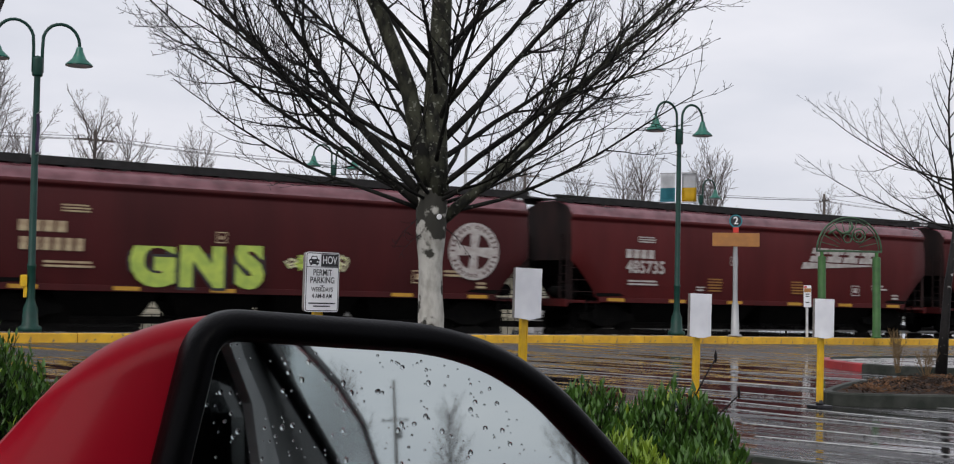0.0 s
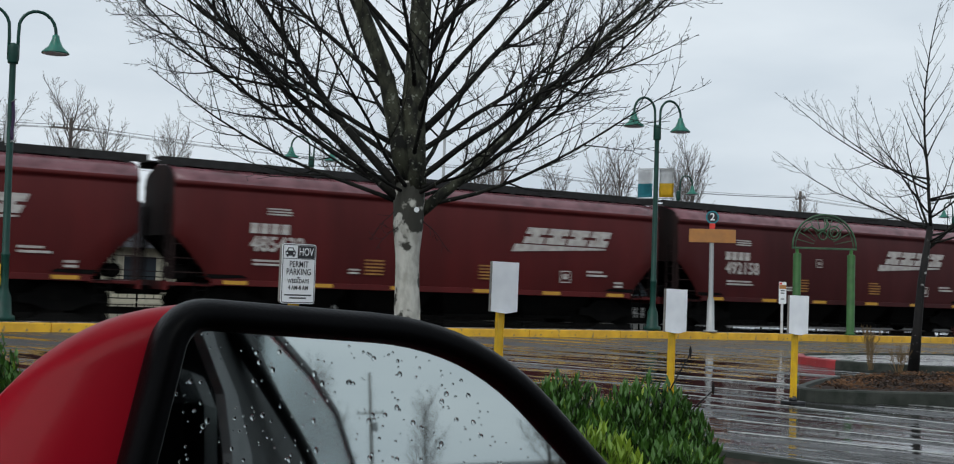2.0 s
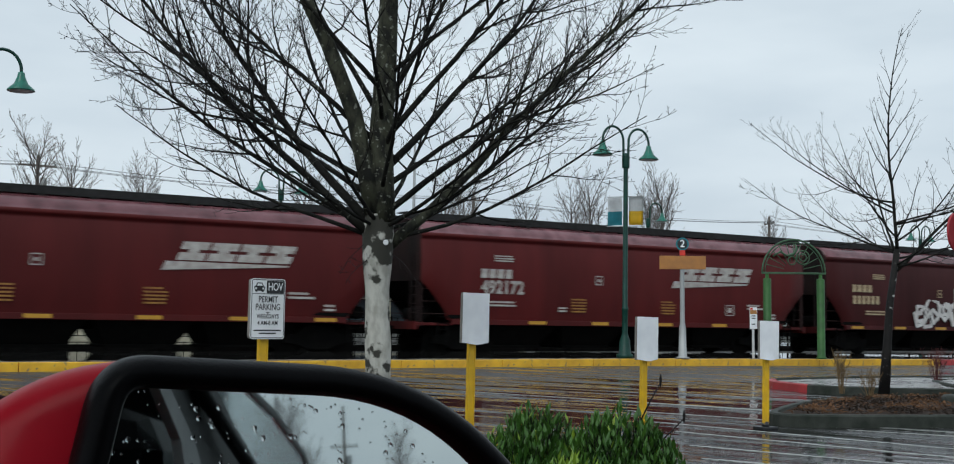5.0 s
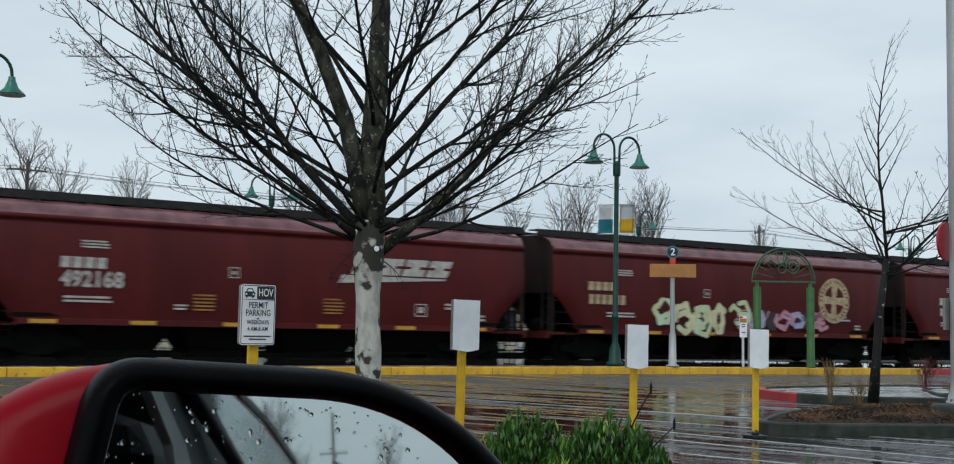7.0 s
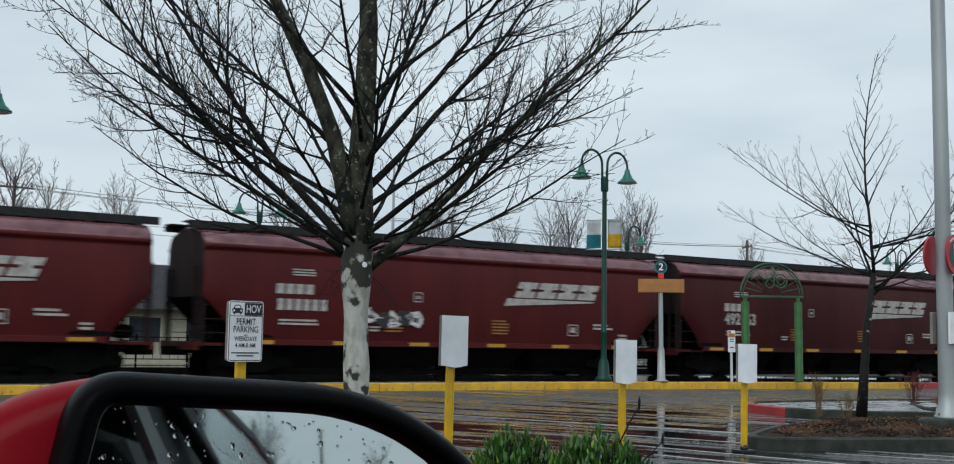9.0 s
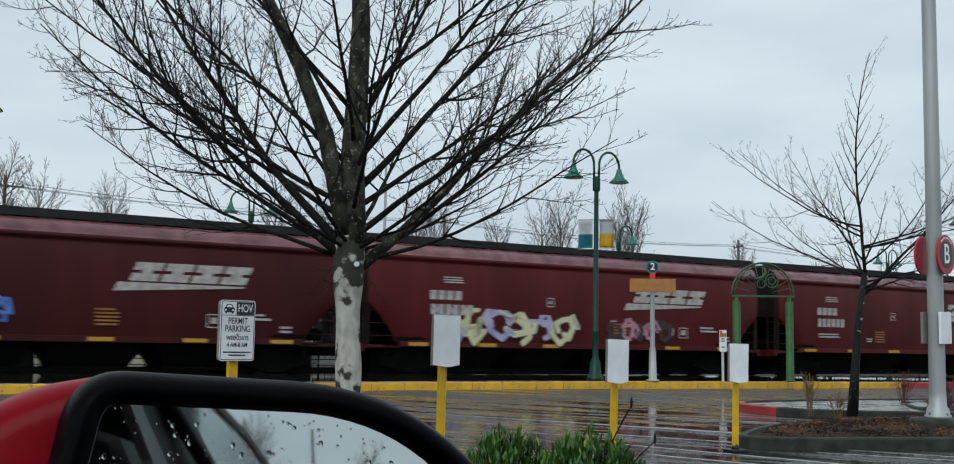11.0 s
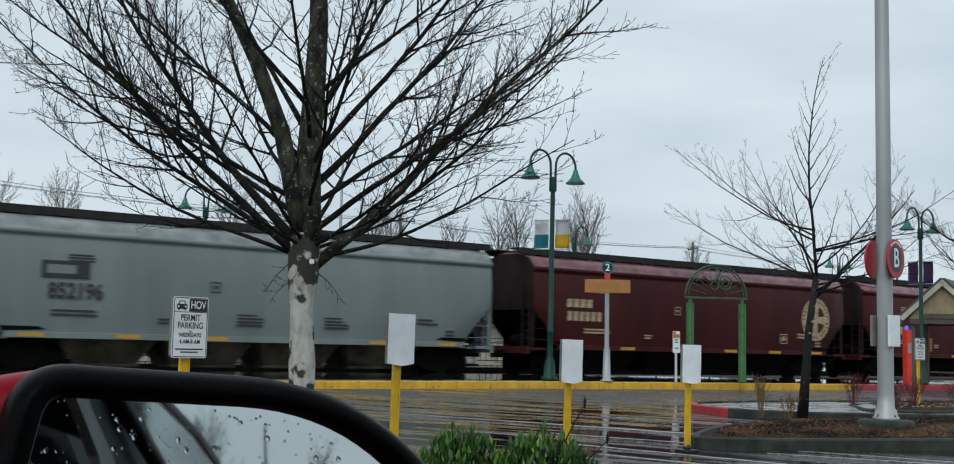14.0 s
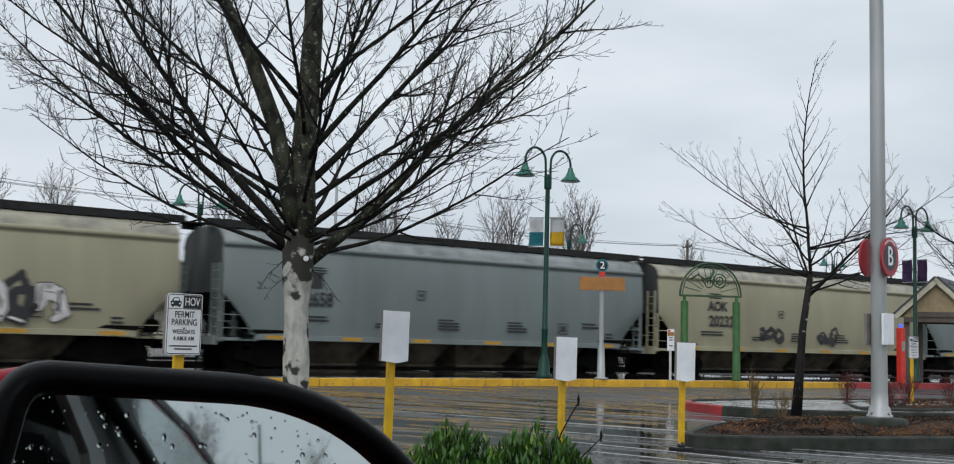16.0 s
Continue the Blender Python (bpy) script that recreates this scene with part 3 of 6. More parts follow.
def build_hopper():
    car = thing("hopper_car", Matrix(), "boxcar-red covered grain hopper rolling on the track", "rail car", "hopper cars of the train")
    part("body", hopper_body(), [BROWN, GRIMY_END_SHADE, WET_GLINT_ROOFS["red"]], car)
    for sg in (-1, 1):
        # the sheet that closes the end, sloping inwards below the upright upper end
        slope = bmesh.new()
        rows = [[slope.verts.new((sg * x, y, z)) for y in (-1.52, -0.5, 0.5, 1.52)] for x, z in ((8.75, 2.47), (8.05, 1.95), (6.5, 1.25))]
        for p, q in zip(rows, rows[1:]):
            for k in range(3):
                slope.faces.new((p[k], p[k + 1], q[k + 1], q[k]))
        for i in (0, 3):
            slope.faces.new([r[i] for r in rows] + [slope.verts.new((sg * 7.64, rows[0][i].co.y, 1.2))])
        # black carries the shade of the recessed end
        part("end_slope", slope, STEEL_AND_SHADE, car, "grimy end slope sheet with the recess shade in its black")
    for sg in (-1, 1):
        bm = bmesh.new()
        box(bm, -7.6, 7.6, sg * 1.53 - 0.05, sg * 1.53 + 0.05, 1.02, 1.19, 0.01)
        part("side_sill", bm, BROWN, car)
        bm = bmesh.new()
        box(bm, -9.12, 9.12, sg * 0.78 - 0.26, sg * 0.78 + 0.26, 4.60, 4.64)
        box(bm, -9.12, 9.12, sg * 1.03 - 0.02, sg * 1.03 + 0.02, 4.42, 4.65)
        for i in range(-6, 7):
            # gusset under the walkway, broad at the top
            g = [(i * 1.42 + dx, zz) for dx, zz in ((-0.22, 4.56), (0.22, 4.56), (0.06, 4.33), (-0.06, 4.33))]
            flat(bm, g, 0.05, sg * 1.02 + 0.025)
            box(bm, i * 1.42 - 0.05, i * 1.42 + 0.05, min(sg * 0.5, sg * 1.0), max(sg * 0.5, sg * 1.0), 4.42, 4.60)
        part("running_board", bm, GRATING, car, "dark steel walkway grating")
        # end ladder, end platform and corner posts
        for se in (-1, 1):
            bm = bmesh.new()
            for yy in (sg * 1.42, sg * 1.02):
                box(bm, se * 8.84 - 0.03, se * 8.84 + 0.03, yy - 0.03, yy + 0.03, 0.95, 3.3)
            for i in range(8):
                box(bm, se * 8.84 - 0.015, se * 8.84 + 0.015, min(sg * 1.02, sg * 1.42), max(sg * 1.02, sg * 1.42), 1.1 + i * 0.28, 1.13 + i * 0.28)
            # grab irons and a thin corner post beside the sloping end
            box(bm, se * 8.72 - 0.03, se * 8.72 + 0.03, sg * 1.47 - 0.03, sg * 1.47 + 0.03, 0.95, 2.5)
            for zz in (1.35, 1.75, 2.15):
                box(bm, min(se * 7.7, se * 8.74), max(se * 7.7, se * 8.74), sg * 1.49 - 0.012, sg * 1.49 + 0.012, zz, zz + 0.025)
            # same dark end colour, with the shade of the gap in it
            part("ladder", bm, GRIMY_END_SHADE, car)
            bm = bmesh.new()
            for i in range(5):
                box(bm, se * 7.9 - 0.2, se * 7.9 + 0.2, sg * 1.52 - 0.015, sg * 1.52 + 0.015, 0.45 + i * 0.2, 0.47 + i * 0.2)
            box(bm, se * 7.9 - 0.21, se * 7.9 - 0.18, sg * 1.52 - 0.02, sg * 1.52 + 0.02, 0.45, 1.1)
            box(bm, se * 7.9 + 0.18, se * 7.9 + 0.21, sg * 1.52 - 0.02, sg * 1.52 + 0.02, 0.45, 1.1)
            part("step", bm, STEEL_AND_SHADE, car)
    for se in (-1, 1):
        bm = bmesh.new()
        box(bm, se * 8.2 - 0.70, se * 8.2 + 0.70, -1.5, 1.5, 0.98, 1.07, 0.01)
        box(bm, se * 8.90 - 0.06, se * 8.90 + 0.06, -1.5, 1.5, 0.85, 1.1)
        part("end_platform", bm, BROWN, car)
        bm = bmesh.new()
        for yy in (-0.55, 0.55):
            box(bm, se * 7.9 - 0.06, se * 7.9 + 0.06, yy - 0.06, yy + 0.06, 1.05, 2.6)
        box(bm, se * 7.85 - 0.25, se * 7.85 + 0.25, -0.3, 0.3, 1.07, 1.6, 0.05)
        part("end_brace", bm, STEEL_AND_SHADE, car)
        # air tank, brake wheel and hose on the end platform
        bm = bmesh.new()
        tube(bm, [V(se * 8.35, -0.95, 1.35), V(se * 8.35, 0.1, 1.35)], [0.2, 0.2], 12)
        part("air_tank", bm, STEEL_AND_SHADE, car)
        bm = bmesh.new()
        ring = [V(se * 8.92, 0.75 + 0.26 * math.cos(2 * math.pi * i / 14), 2.2 + 0.26 * math.sin(2 * math.pi * i / 14)) for i in range(15)]
        tube(bm, ring, [0.02] * 15, 5)
        for i in range(0, 14, 4):
            tube(bm, [V(se * 8.92, 0.75, 2.2), ring[i]], [0.015, 0.015], 4)
        part("brake_wheel", bm, STEEL_AND_SHADE, car)
        bm = bmesh.new()
        box(bm, min(se * 8.6, se * 9.42), max(se * 8.6, se * 9.42), -0.12, 0.12, 0.68, 0.95, 0.03)
        part("coupler", bm, STEEL_AND_SHADE, car)
    # discharge hoppers
    for x in (-4.6, -1.53, 1.53, 4.6):
        bm = bmesh.new()
        a = [bm.verts.new((x + dx * 1.5, dy * 1.45, 1.2)) for dx, dy in ((-1, -1), (1, -1), (1, 1), (-1, 1))]
        b = [bm.verts.new((x + dx * 1.0, dy * 0.75, 0.32)) for dx, dy in ((-1, -1), (1, -1), (1, 1), (-1, 1))]
        for i in range(4):
            bm.faces.new((a[i], a[(i + 1) % 4], b[(i + 1) % 4], b[i]))
        bm.faces.new(b)
        box(bm, x - 1.06, x + 1.06, -0.85, 0.85, 0.24, 0.33, 0.02)
        bmesh.ops.recalc_face_normals(bm, faces=bm.faces)
        # black bay: the shade below the sill is put into its colour
        part("hopper_bay", bm, STEEL_AND_SHADE, car)
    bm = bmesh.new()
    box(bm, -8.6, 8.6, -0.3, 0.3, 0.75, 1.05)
    part("centre_sill", bm, STEEL_AND_SHADE, car)
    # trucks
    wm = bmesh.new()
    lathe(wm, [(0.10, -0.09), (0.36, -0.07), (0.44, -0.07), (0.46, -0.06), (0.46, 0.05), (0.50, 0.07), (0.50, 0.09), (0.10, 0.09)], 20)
    wheel_mesh = finish("wheel", wm, STEEL_AND_SHADE)
    for se in (-1, 1):
        bm = bmesh.new()
        for sg in (-1, 1):
            pts = [(-1.15, 0.62), (-0.75, 0.66), (-0.4, 0.92), (0.4, 0.92), (0.75, 0.66), (1.15, 0.62), (1.15, 0.42), (0.7, 0.36), (0.35, 0.2), (-0.35, 0.2), (-0.7, 0.36), (-1.15, 0.42)]
            y0 = sg * 1.0
            fa = [bm.verts.new((se * 6.9 + x, y0 - 0.08, z)) for x, z in pts]
            fb = [bm.verts.new((se * 6.9 + x, y0 + 0.08, z)) for x, z in pts]
            bm.faces.new(fa)
            bm.faces.new(fb[::-1])
            for i in range(12):
                bm.faces.new((fa[i], fb[i], fb[(i + 1) % 12], fa[(i + 1) % 12]))
        box(bm, se * 6.9 - 0.22, se * 6.9 + 0.22, -1.1, 1.1, 0.45, 0.78, 0.03)
        for dx in (-0.89, 0.89):
            box(bm, se * 6.9 + dx - 0.07, se * 6.9 + dx + 0.07, -0.95, 0.95, 0.39, 0.53, 0.02)
        bmesh.ops.recalc_face_normals(bm, faces=bm.faces)
        tr = part("truck", bm, STEEL_AND_SHADE, car)
        for dx in (-0.89, 0.89):
            for sg in (-1, 1):
                part("wheel", wheel_mesh, None, tr, m=Matrix.Translation((se * 6.9 + dx, sg * 0.76, 0.46)) @ pose(0, 0, 0, -90 * sg))
    # hatches
    hm = bmesh.new()
    lathe(hm, [(0.30, 0), (0.32, 0.06), (0.27, 0.12), (0.08, 0.16)], 12)
    hatch = finish("hatch", hm, BROWN)
    for i in range(-3, 4):
        part("hatch", hatch, None, car, m=pose(i * 2.2, 0, 4.50))
    # yellow reflector strips along the sill, each a separate sticker
    rm = finish("reflector", box(bmesh.new(), -0.36, 0.36, -0.004, 0.0, -0.055, 0.055), REFLECT)
    for i, x in enumerate((-6.9, -4.2, -1.5, 1.5, 4.2, 6.9)):
        part("reflector", rm, None, car, m=pose(x, -1.584, 1.11))
    return car


def side(x, z, tilt=0.0):
    """A pose on the car's visible side, just proud of it."""
    for (ya, za), (yb, zb) in zip(((1.50, 1.18), (1.555, 1.6), (1.60, 2.2), (1.615, 2.8), (1.60, 3.3)), ((1.555, 1.6), (1.60, 2.2), (1.615, 2.8), (1.60, 3.3), (1.555, 3.72))):
        if za <= z <= zb:
            break
    y = ya + (yb - ya) * (z - za) / (zb - za)
    return pose(x, -y - 0.022, z) @ pose(0, 0, 0, 0, tilt)


def bars(name, car, x, z, w, h, rows, mat, gap=0.45, label=""):
    """Writing too small to read: plain bars."""
    bm = bmesh.new()
    rng = random.Random(int(x * 100) + int(z * 10))
    step = h / rows
    for i in range(rows):
        ww = w * rng.uniform(0.7, 1.0)
        box(bm, -w / 2, -w / 2 + ww, -0.003, 0.003, -h / 2 + i * step, -h / 2 + i * step + step * (1 - gap))
    return part(name, bm, mat, car, label, side(x, z))


def wide_mark(car, x, z, mat):
    """The large emblem: four plain slanted blocks, notched at both ends, over a long wedge."""
    bm = flat(bmesh.new(), [(-2.1, -0.40), (1.75, -0.20), (1.78, -0.15), (-1.95, -0.14)], 0.004)
    bmesh.ops.recalc_face_normals(bm, faces=bm.faces)
    wedge = part("emblem", bm, mat, car, "white slanted block emblem over a wedge", side(x, z))
    for i in range(4):
        x0 = -1.66 + i * 0.89
        bm = bmesh.new()
        # outline of the block and its notches, sheared
        pts = [(0, 0), (0.80, 0), (0.80, 0.22), (0.56, 0.22), (0.56, 0.31), (0.80, 0.31), (0.80, 0.53), (0, 0.53), (0, 0.31), (0.24, 0.31), (0.24, 0.22), (0, 0.22)]
        flat(bm, [(x0 + p + r * 0.42, r - 0.10) for p, r in pts], 0.004)
        bmesh.ops.recalc_face_normals(bm, faces=bm.faces)
        part("emblem_block", bm, mat, wedge)


def round_mark(car, x, z, mat, ground_mat):
    """The round emblem: a ring, a cross and a centre band."""
    m = side(x, z)
    bm = flat(bmesh.new(), disc(0.92, 40), 0.004)
    ring = part("roundel", bm, mat, car, "round cream cross emblem", m)
    bm = bmesh.new()
    for a in range(4):
        pts = [(0.13 * 1, 0.13 * 1)] + [(0.60 * math.cos(radians(t)), 0.60 * math.sin(radians(t))) for t in range(14, 77, 8)]
        r = Matrix.Rotation(radians(90 * a), 2)
        flat(bm, [tuple(r @ Vector(p)) for p in pts], 0.004, -0.005)
    for k in range(30):
        a = 2 * math.pi * k / 30
        c, s = math.cos(a), math.sin(a)
        if k % 8 == 0:
            continue
        flat(bm, [(0.72 * c - 0.03 * s, 0.72 * s + 0.03 * c), (0.84 * c - 0.03 * s, 0.84 * s + 0.03 * c), (0.84 * c + 0.03 * s, 0.84 * s - 0.03 * c), (0.72 * c + 0.03 * s, 0.72 * s - 0.03 * c)][::-1], 0.004, -0.005)
    bmesh.ops.recalc_face_normals(bm, faces=bm.faces)
    part("cross", bm, ground_mat, ring)


def stroke(bm, pts, width, y):
    """A thick flat brush stroke with rounded joints."""
    for (xa, za), (xb, zb) in zip(pts, pts[1:]):
        d = Vector((xb - xa, zb - za))
        base = math.atan2(d.y, d.x)
        cap = [(xb + width * math.cos(base + radians(q)), zb + width * math.sin(base + radians(q))) for q in range(-90, 91, 30)]
        cap += [(xa + width * math.cos(base + radians(q)), za + width * math.sin(base + radians(q))) for q in range(90, 271, 30)]
        flat(bm, cap, 0.003, y)
        y -= 0.0006


def blob_letters(car, x, z, n, w, h, mats, seed, label):
    """Graffiti that cannot be read: fat overlapping strokes, in a dark outline, with a second colour inside."""
    rng = random.Random(seed)
    for i in range(n):
        # three or four crossing loops, none of them a letter
        strokes = []
        for _ in range(rng.randint(3, 4)):
            a0, sweep, rx, rz = rng.uniform(0, 6.283), rng.uniform(2.2, 4.6), rng.uniform(0.35, 0.7) * w, rng.uniform(0.18, 0.5) * h
            cx, cz = rng.uniform(-0.2, 0.2) * w, rng.uniform(-0.16, 0.16) * h
            strokes.append([(cx + rx * math.cos(a0 + sweep * q / 4), cz + rz * math.sin(a0 + sweep * q / 4) * (1.2 if q % 2 else 0.8)) for q in range(5)])
        wide = 0.105 * min(w, h) * rng.uniform(0.9, 1.15)
        y = -0.004 * (i % 2)
        m = side(x + (i - (n - 1) / 2) * w, z + rng.uniform(-0.07, 0.07) * h)
        bm = bmesh.new()
        for line in strokes:
            stroke(bm, line, wide * 1.35, y)
        edge = part("graffiti_outline", bm, GRAF["dark"], car, m=m)
        bm = bmesh.new()
        for line in strokes:
            stroke(bm, line, wide, y - 0.008)
        body = part("graffiti", bm, GRAF[mats[i % len(mats)]], edge, label)
        if len(mats) > 1:
            bm = bmesh.new()
            stroke(bm, strokes[0][:2], wide * 0.4, y - 0.014)
            part("graffiti_shine", bm, GRAF[mats[(i + 1) % len(mats)]], edge)


def small_print(car, mat):
    """The stencilled small data on every car."""
    bars("stencil", car, -5.75, 1.75, 1.3, 0.22, 2, mat)
    bars("stencil", car, -3.1, 1.6, 0.45, 0.2, 2, mat)
    bars("stencil", car, 6.1, 1.85, 0.9, 0.25, 2, mat)
    bars("stencil", car, -5.6, 3.25, 0.8, 0.24, 3, mat)
    bars("stencil", car, 7.1, 1.5, 0.5, 0.25, 2, mat)
    bm = bmesh.new()
    for a, b, c, d in ((-0.22, -0.19, -0.2, 0.2), (0.19, 0.22, -0.2, 0.2), (-0.22, 0.22, 0.17, 0.2), (-0.22, 0.22, -0.2, -0.17), (-0.1, 0.1, -0.08, 0.1)):
        box(bm, a, b, -0.003, 0.003, c, d)
    part("data_panel", bm, mat, car, m=side(4.75, 1.68))
    bm = bmesh.new()
    for a, b, c, d in ((-0.16, -0.13, -0.16, 0.16), (0.13, 0.16, -0.16, 0.16), (-0.16, 0.16, 0.13, 0.16), (-0.16, 0.16, -0.16, -0.13), (-0.06, 0.06, -0.05, 0.05)):
        box(bm, a, b, -0.003, 0.003, c, d)
    part("data_panel", bm, mat, car, m=side(-1.6, 2.62))


def yellow_stack(car, x, mat=None):
    bars("safety_stencil", car, x, 1.75, 0.78, 0.52, 5, mat or FADED_YELLOW, 0.5, "yellow safety stencil")


def faded_name(car, mat, number=None, x=-5.75):
    """The reporting mark as four plain blocks, with the number under it."""
    for i in range(4):
        bm = bmesh.new()
        box(bm, -0.125, 0.125, -0.003, 0.003, -0.15, 0.15)
        part("mark_block", bm, mat, car, m=side(x - 0.645 + i * 0.32, 2.72))
    for i in range(6):
        m = side(x - 0.62 + i * 0.285, 2.25)
        if number:
            lettering("digit", number[i], 0.60, mat, car, m @ FACE, width=0.92, weight=0.018)
        else:
            bm = bmesh.new()
            box(bm, -0.10, 0.10, -0.003, 0.003, -0.17, 0.17)
            part("digit_block", bm, mat, car, m=m)


# what each car carries, from the front of the train backwards; index 2 is the first whose tail shows
TRAIN = [
    # index of its tail coupling, paint, mark, number, graffiti
    (4, "old", "wide", None, None), (3, "old", "round", None, None), (2, "old", "wide", None, None),
    (1, "red", "wide", "485735", None), (0, "old", "round", None, "gns"), (-1, "old", "wide", "492158", None), (-2, "red", "wide", "485432", None),
    (-3, "red", "wide", "495909", None), (-4, "old", "round", None, "white"), (-5, "red", "wide", "492172", None), (-6, "red", "wide", None, None),
    (-7, "red", "round", None, "mint"), (-8, "red", "wide", "492168", None), (-9, "old", "wide", "492163", None), (-10, "red", "wide", None, "scrawl"),
    (-11, "red", "wide", None, None), (-12, "red", "wide", None, "lilac"), (-13, "old", "wide", "492340", "blue"), (-14, "old", "round", None, None), (-15, "old", "round", None, None),
    (-16, "grey", "box", "852196", None), (-17, "cream", "name", None, "blots"), (-18, "grey", "box", "852658", None), (-19, "cream", "name", None, "black"), (-20, "cream", "name", None, None),
]
CARS = []


def train():
    proto = build_hopper()
    first = True
    body_mats = {"red": BROWN, "old": BROWN_OLD, "grey": GREY_CAR, "cream": CREAM}
    for k, paint, mark, number, art in TRAIN:
        car = proto if first else copy_thing(proto_plain, Matrix())
        if first:
            proto_plain = copy_thing(proto, Matrix())
            first = False
        CARS.append((k, car))
        mat = body_mats[paint]
        for o in car.children_recursive:
            if o.name.split(".")[0] in ("body", "side_sill", "ladder", "end_platform", "hatch", "end_brace"):
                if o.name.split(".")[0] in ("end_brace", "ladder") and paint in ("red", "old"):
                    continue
                o.material_slots[0].link = "OBJECT"
                o.material_slots[0].material = mat
        for o in car.children:
            if o.name.startswith("body"):
                roof, end = WET_GLINT_ROOFS.get(paint, WET_GLINT_ROOFS["red"]), GREY_END_SHADE if paint in ("grey", "cream") else GRIMY_END_SHADE
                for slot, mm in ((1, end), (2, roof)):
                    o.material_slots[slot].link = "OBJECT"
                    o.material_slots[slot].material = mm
            if o.name.startswith("hopper_bay") and paint in ("grey", "cream"):
                o.material_slots[0].link = "OBJECT"
                o.material_slots[0].material = BAY_GRIME_SHADE
        if paint == "grey":
            car.scale = (0.985, 1, 1)
        ink = LETTER if paint == "red" else LETTER_OLD if mark == "round" else LETTER
        if paint in ("grey", "cream"):
            ink = LETTER_BLACK
            tagged(car, "%s covered grain hopper with black lettering, rolling on the track" % ("blue-grey" if paint == "grey" else "grimy cream"))
        elif art:
            tagged(car, "boxcar-red covered grain hopper with graffiti, rolling on the track")
        elif paint == "old":
            tagged(car, "dark weathered red covered grain hopper rolling on the track")
        small_print(car, ink)
        if mark == "wide":
            wide_mark(car, 4.6 if k == -2 else 3.85, 2.85, LETTER)
            faded_name(car, ink, number)
            yellow_stack(car, -2.4), yellow_stack(car, 1.7)
        elif mark == "round":
            round_mark(car, {-14: 4.8, -7: 5.5, -15: 6.8, 0: 6.7}.get(k, 6.2), 2.55, LETTER_OLD if k != 0 else LETTER, mat)
            faded_name(car, LETTER_OLD, x=-6.3 if k == 0 else -6.5)
        elif mark == "box":
            bm = bmesh.new()
            box(bm, -0.72, 0.62, -0.003, 0.003, -0.27, 0.21)
            badge = part("emblem", bm, LETTER_BLACK, car, "black block emblem with a pale bar", side(-6.0, 2.93))
            part("emblem_bar", box(bmesh.new(), -0.58, 0.22, -0.007, -0.003, -0.14, 0.10), mat, badge)
            lettering("car_number", number, 0.60, LETTER_BLACK, car, side(-5.75, 2.30) @ FACE, weight=0.02, width=0.86)
            bars("stencil", car, -0.4, 1.7, 0.9, 0.4, 4, LETTER_BLACK), bars("stencil", car, 2.6, 1.7, 0.9, 0.4, 4, LETTER_BLACK)
        else:
            if k == -17:
                lettering("reporting_mark", "AOK", 0.52, LETTER_BLACK, car, side(-5.5, 2.8) @ FACE, weight=0.02)
                lettering("car_number", "202323", 0.60, LETTER_BLACK, car, side(-5.1, 2.2) @ FACE, weight=0.02)
            else:
                faded_name(car, LETTER_BLACK)
            bars("stencil", car, -0.4, 1.7, 0.9, 0.4, 4, LETTER_BLACK), bars("stencil", car, 2.6, 1.7, 0.9, 0.4, 4, LETTER_BLACK)
        if k == -14:
            for bx in (-3.6, 0.4, 4.3, 7.0):
                part("yellow_bar", box(bmesh.new(), -0.09, 0.09, -0.004, 0.0, -0.33, 0.33), FADED_YELLOW, car, "faded yellow upright bar", side(bx, 1.65))
        if art == "gns":
            for i, ch in enumerate("GNS"):
                m = side(-3.5 + i * 1.38, 1.83) @ FACE
                e = lettering("graffiti_outline", ch, 1.8, GRAF["dark"], car, m, weight=0.19, width=0.94)
                lettering("graffiti", ch, 1.8, GRAF["lime"], e, Matrix.Translation((0, 0, 0.006 + 0.002 * i)), "lime green spray-painted letter", weight=0.11, width=0.94)
            blob_letters(car, 1.35, 2.0, 7, 0.27, 0.42, ["cream", "lime"], 3, "small lime spray-painted scrawl")
        elif art == "white":
            blob_letters(car, 0.4, 1.75, 9, 0.78, 1.05, ["white"], 5, "white spray-painted block lettering")
        elif art == "mint":
            blob_letters(car, -1.9, 1.75, 5, 0.9, 1.25, ["mint", "cream"], 8, "mint and cream spray-painted lettering")
            blob_letters(car, 2.6, 1.7, 7, 0.72, 0.8, ["pink", "lilac", "dark"], 9, "pink and dark spray-painted lettering")
        elif art == "scrawl":
            blob_letters(car, -2.5, 1.9, 5, 0.42, 0.45, ["white", "dark"], 15, "white spray-painted scrawl")
        elif art == "lilac":
            blob_letters(car, -3.4, 1.75, 6, 0.95, 1.15, ["lilac", "cream"], 21, "lilac and cream spray-painted lettering")
            blob_letters(car, 2.6, 1.7, 5, 0.62, 0.8, ["dark", "pink"], 22, "dark spray-painted lettering")
        elif art == "blue":
            blob_letters(car, -2.4, 1.75, 6, 0.5, 0.95, ["blue"], 25, "blue spray-painted lettering")
        elif art == "blots":
            blob_letters(car, -2.2, 1.75, 3, 0.5, 0.6, ["dark"], 31, "black spray-painted tag")
            blob_letters(car, 1.6, 1.75, 3, 0.45, 0.6, ["dark"], 32, "black spray-painted tag")
        elif art == "black":
            blob_letters(car, 3.2, 1.9, 6, 0.75, 1.4, ["dark", "white"], 35, "black and white spray-painted lettering")
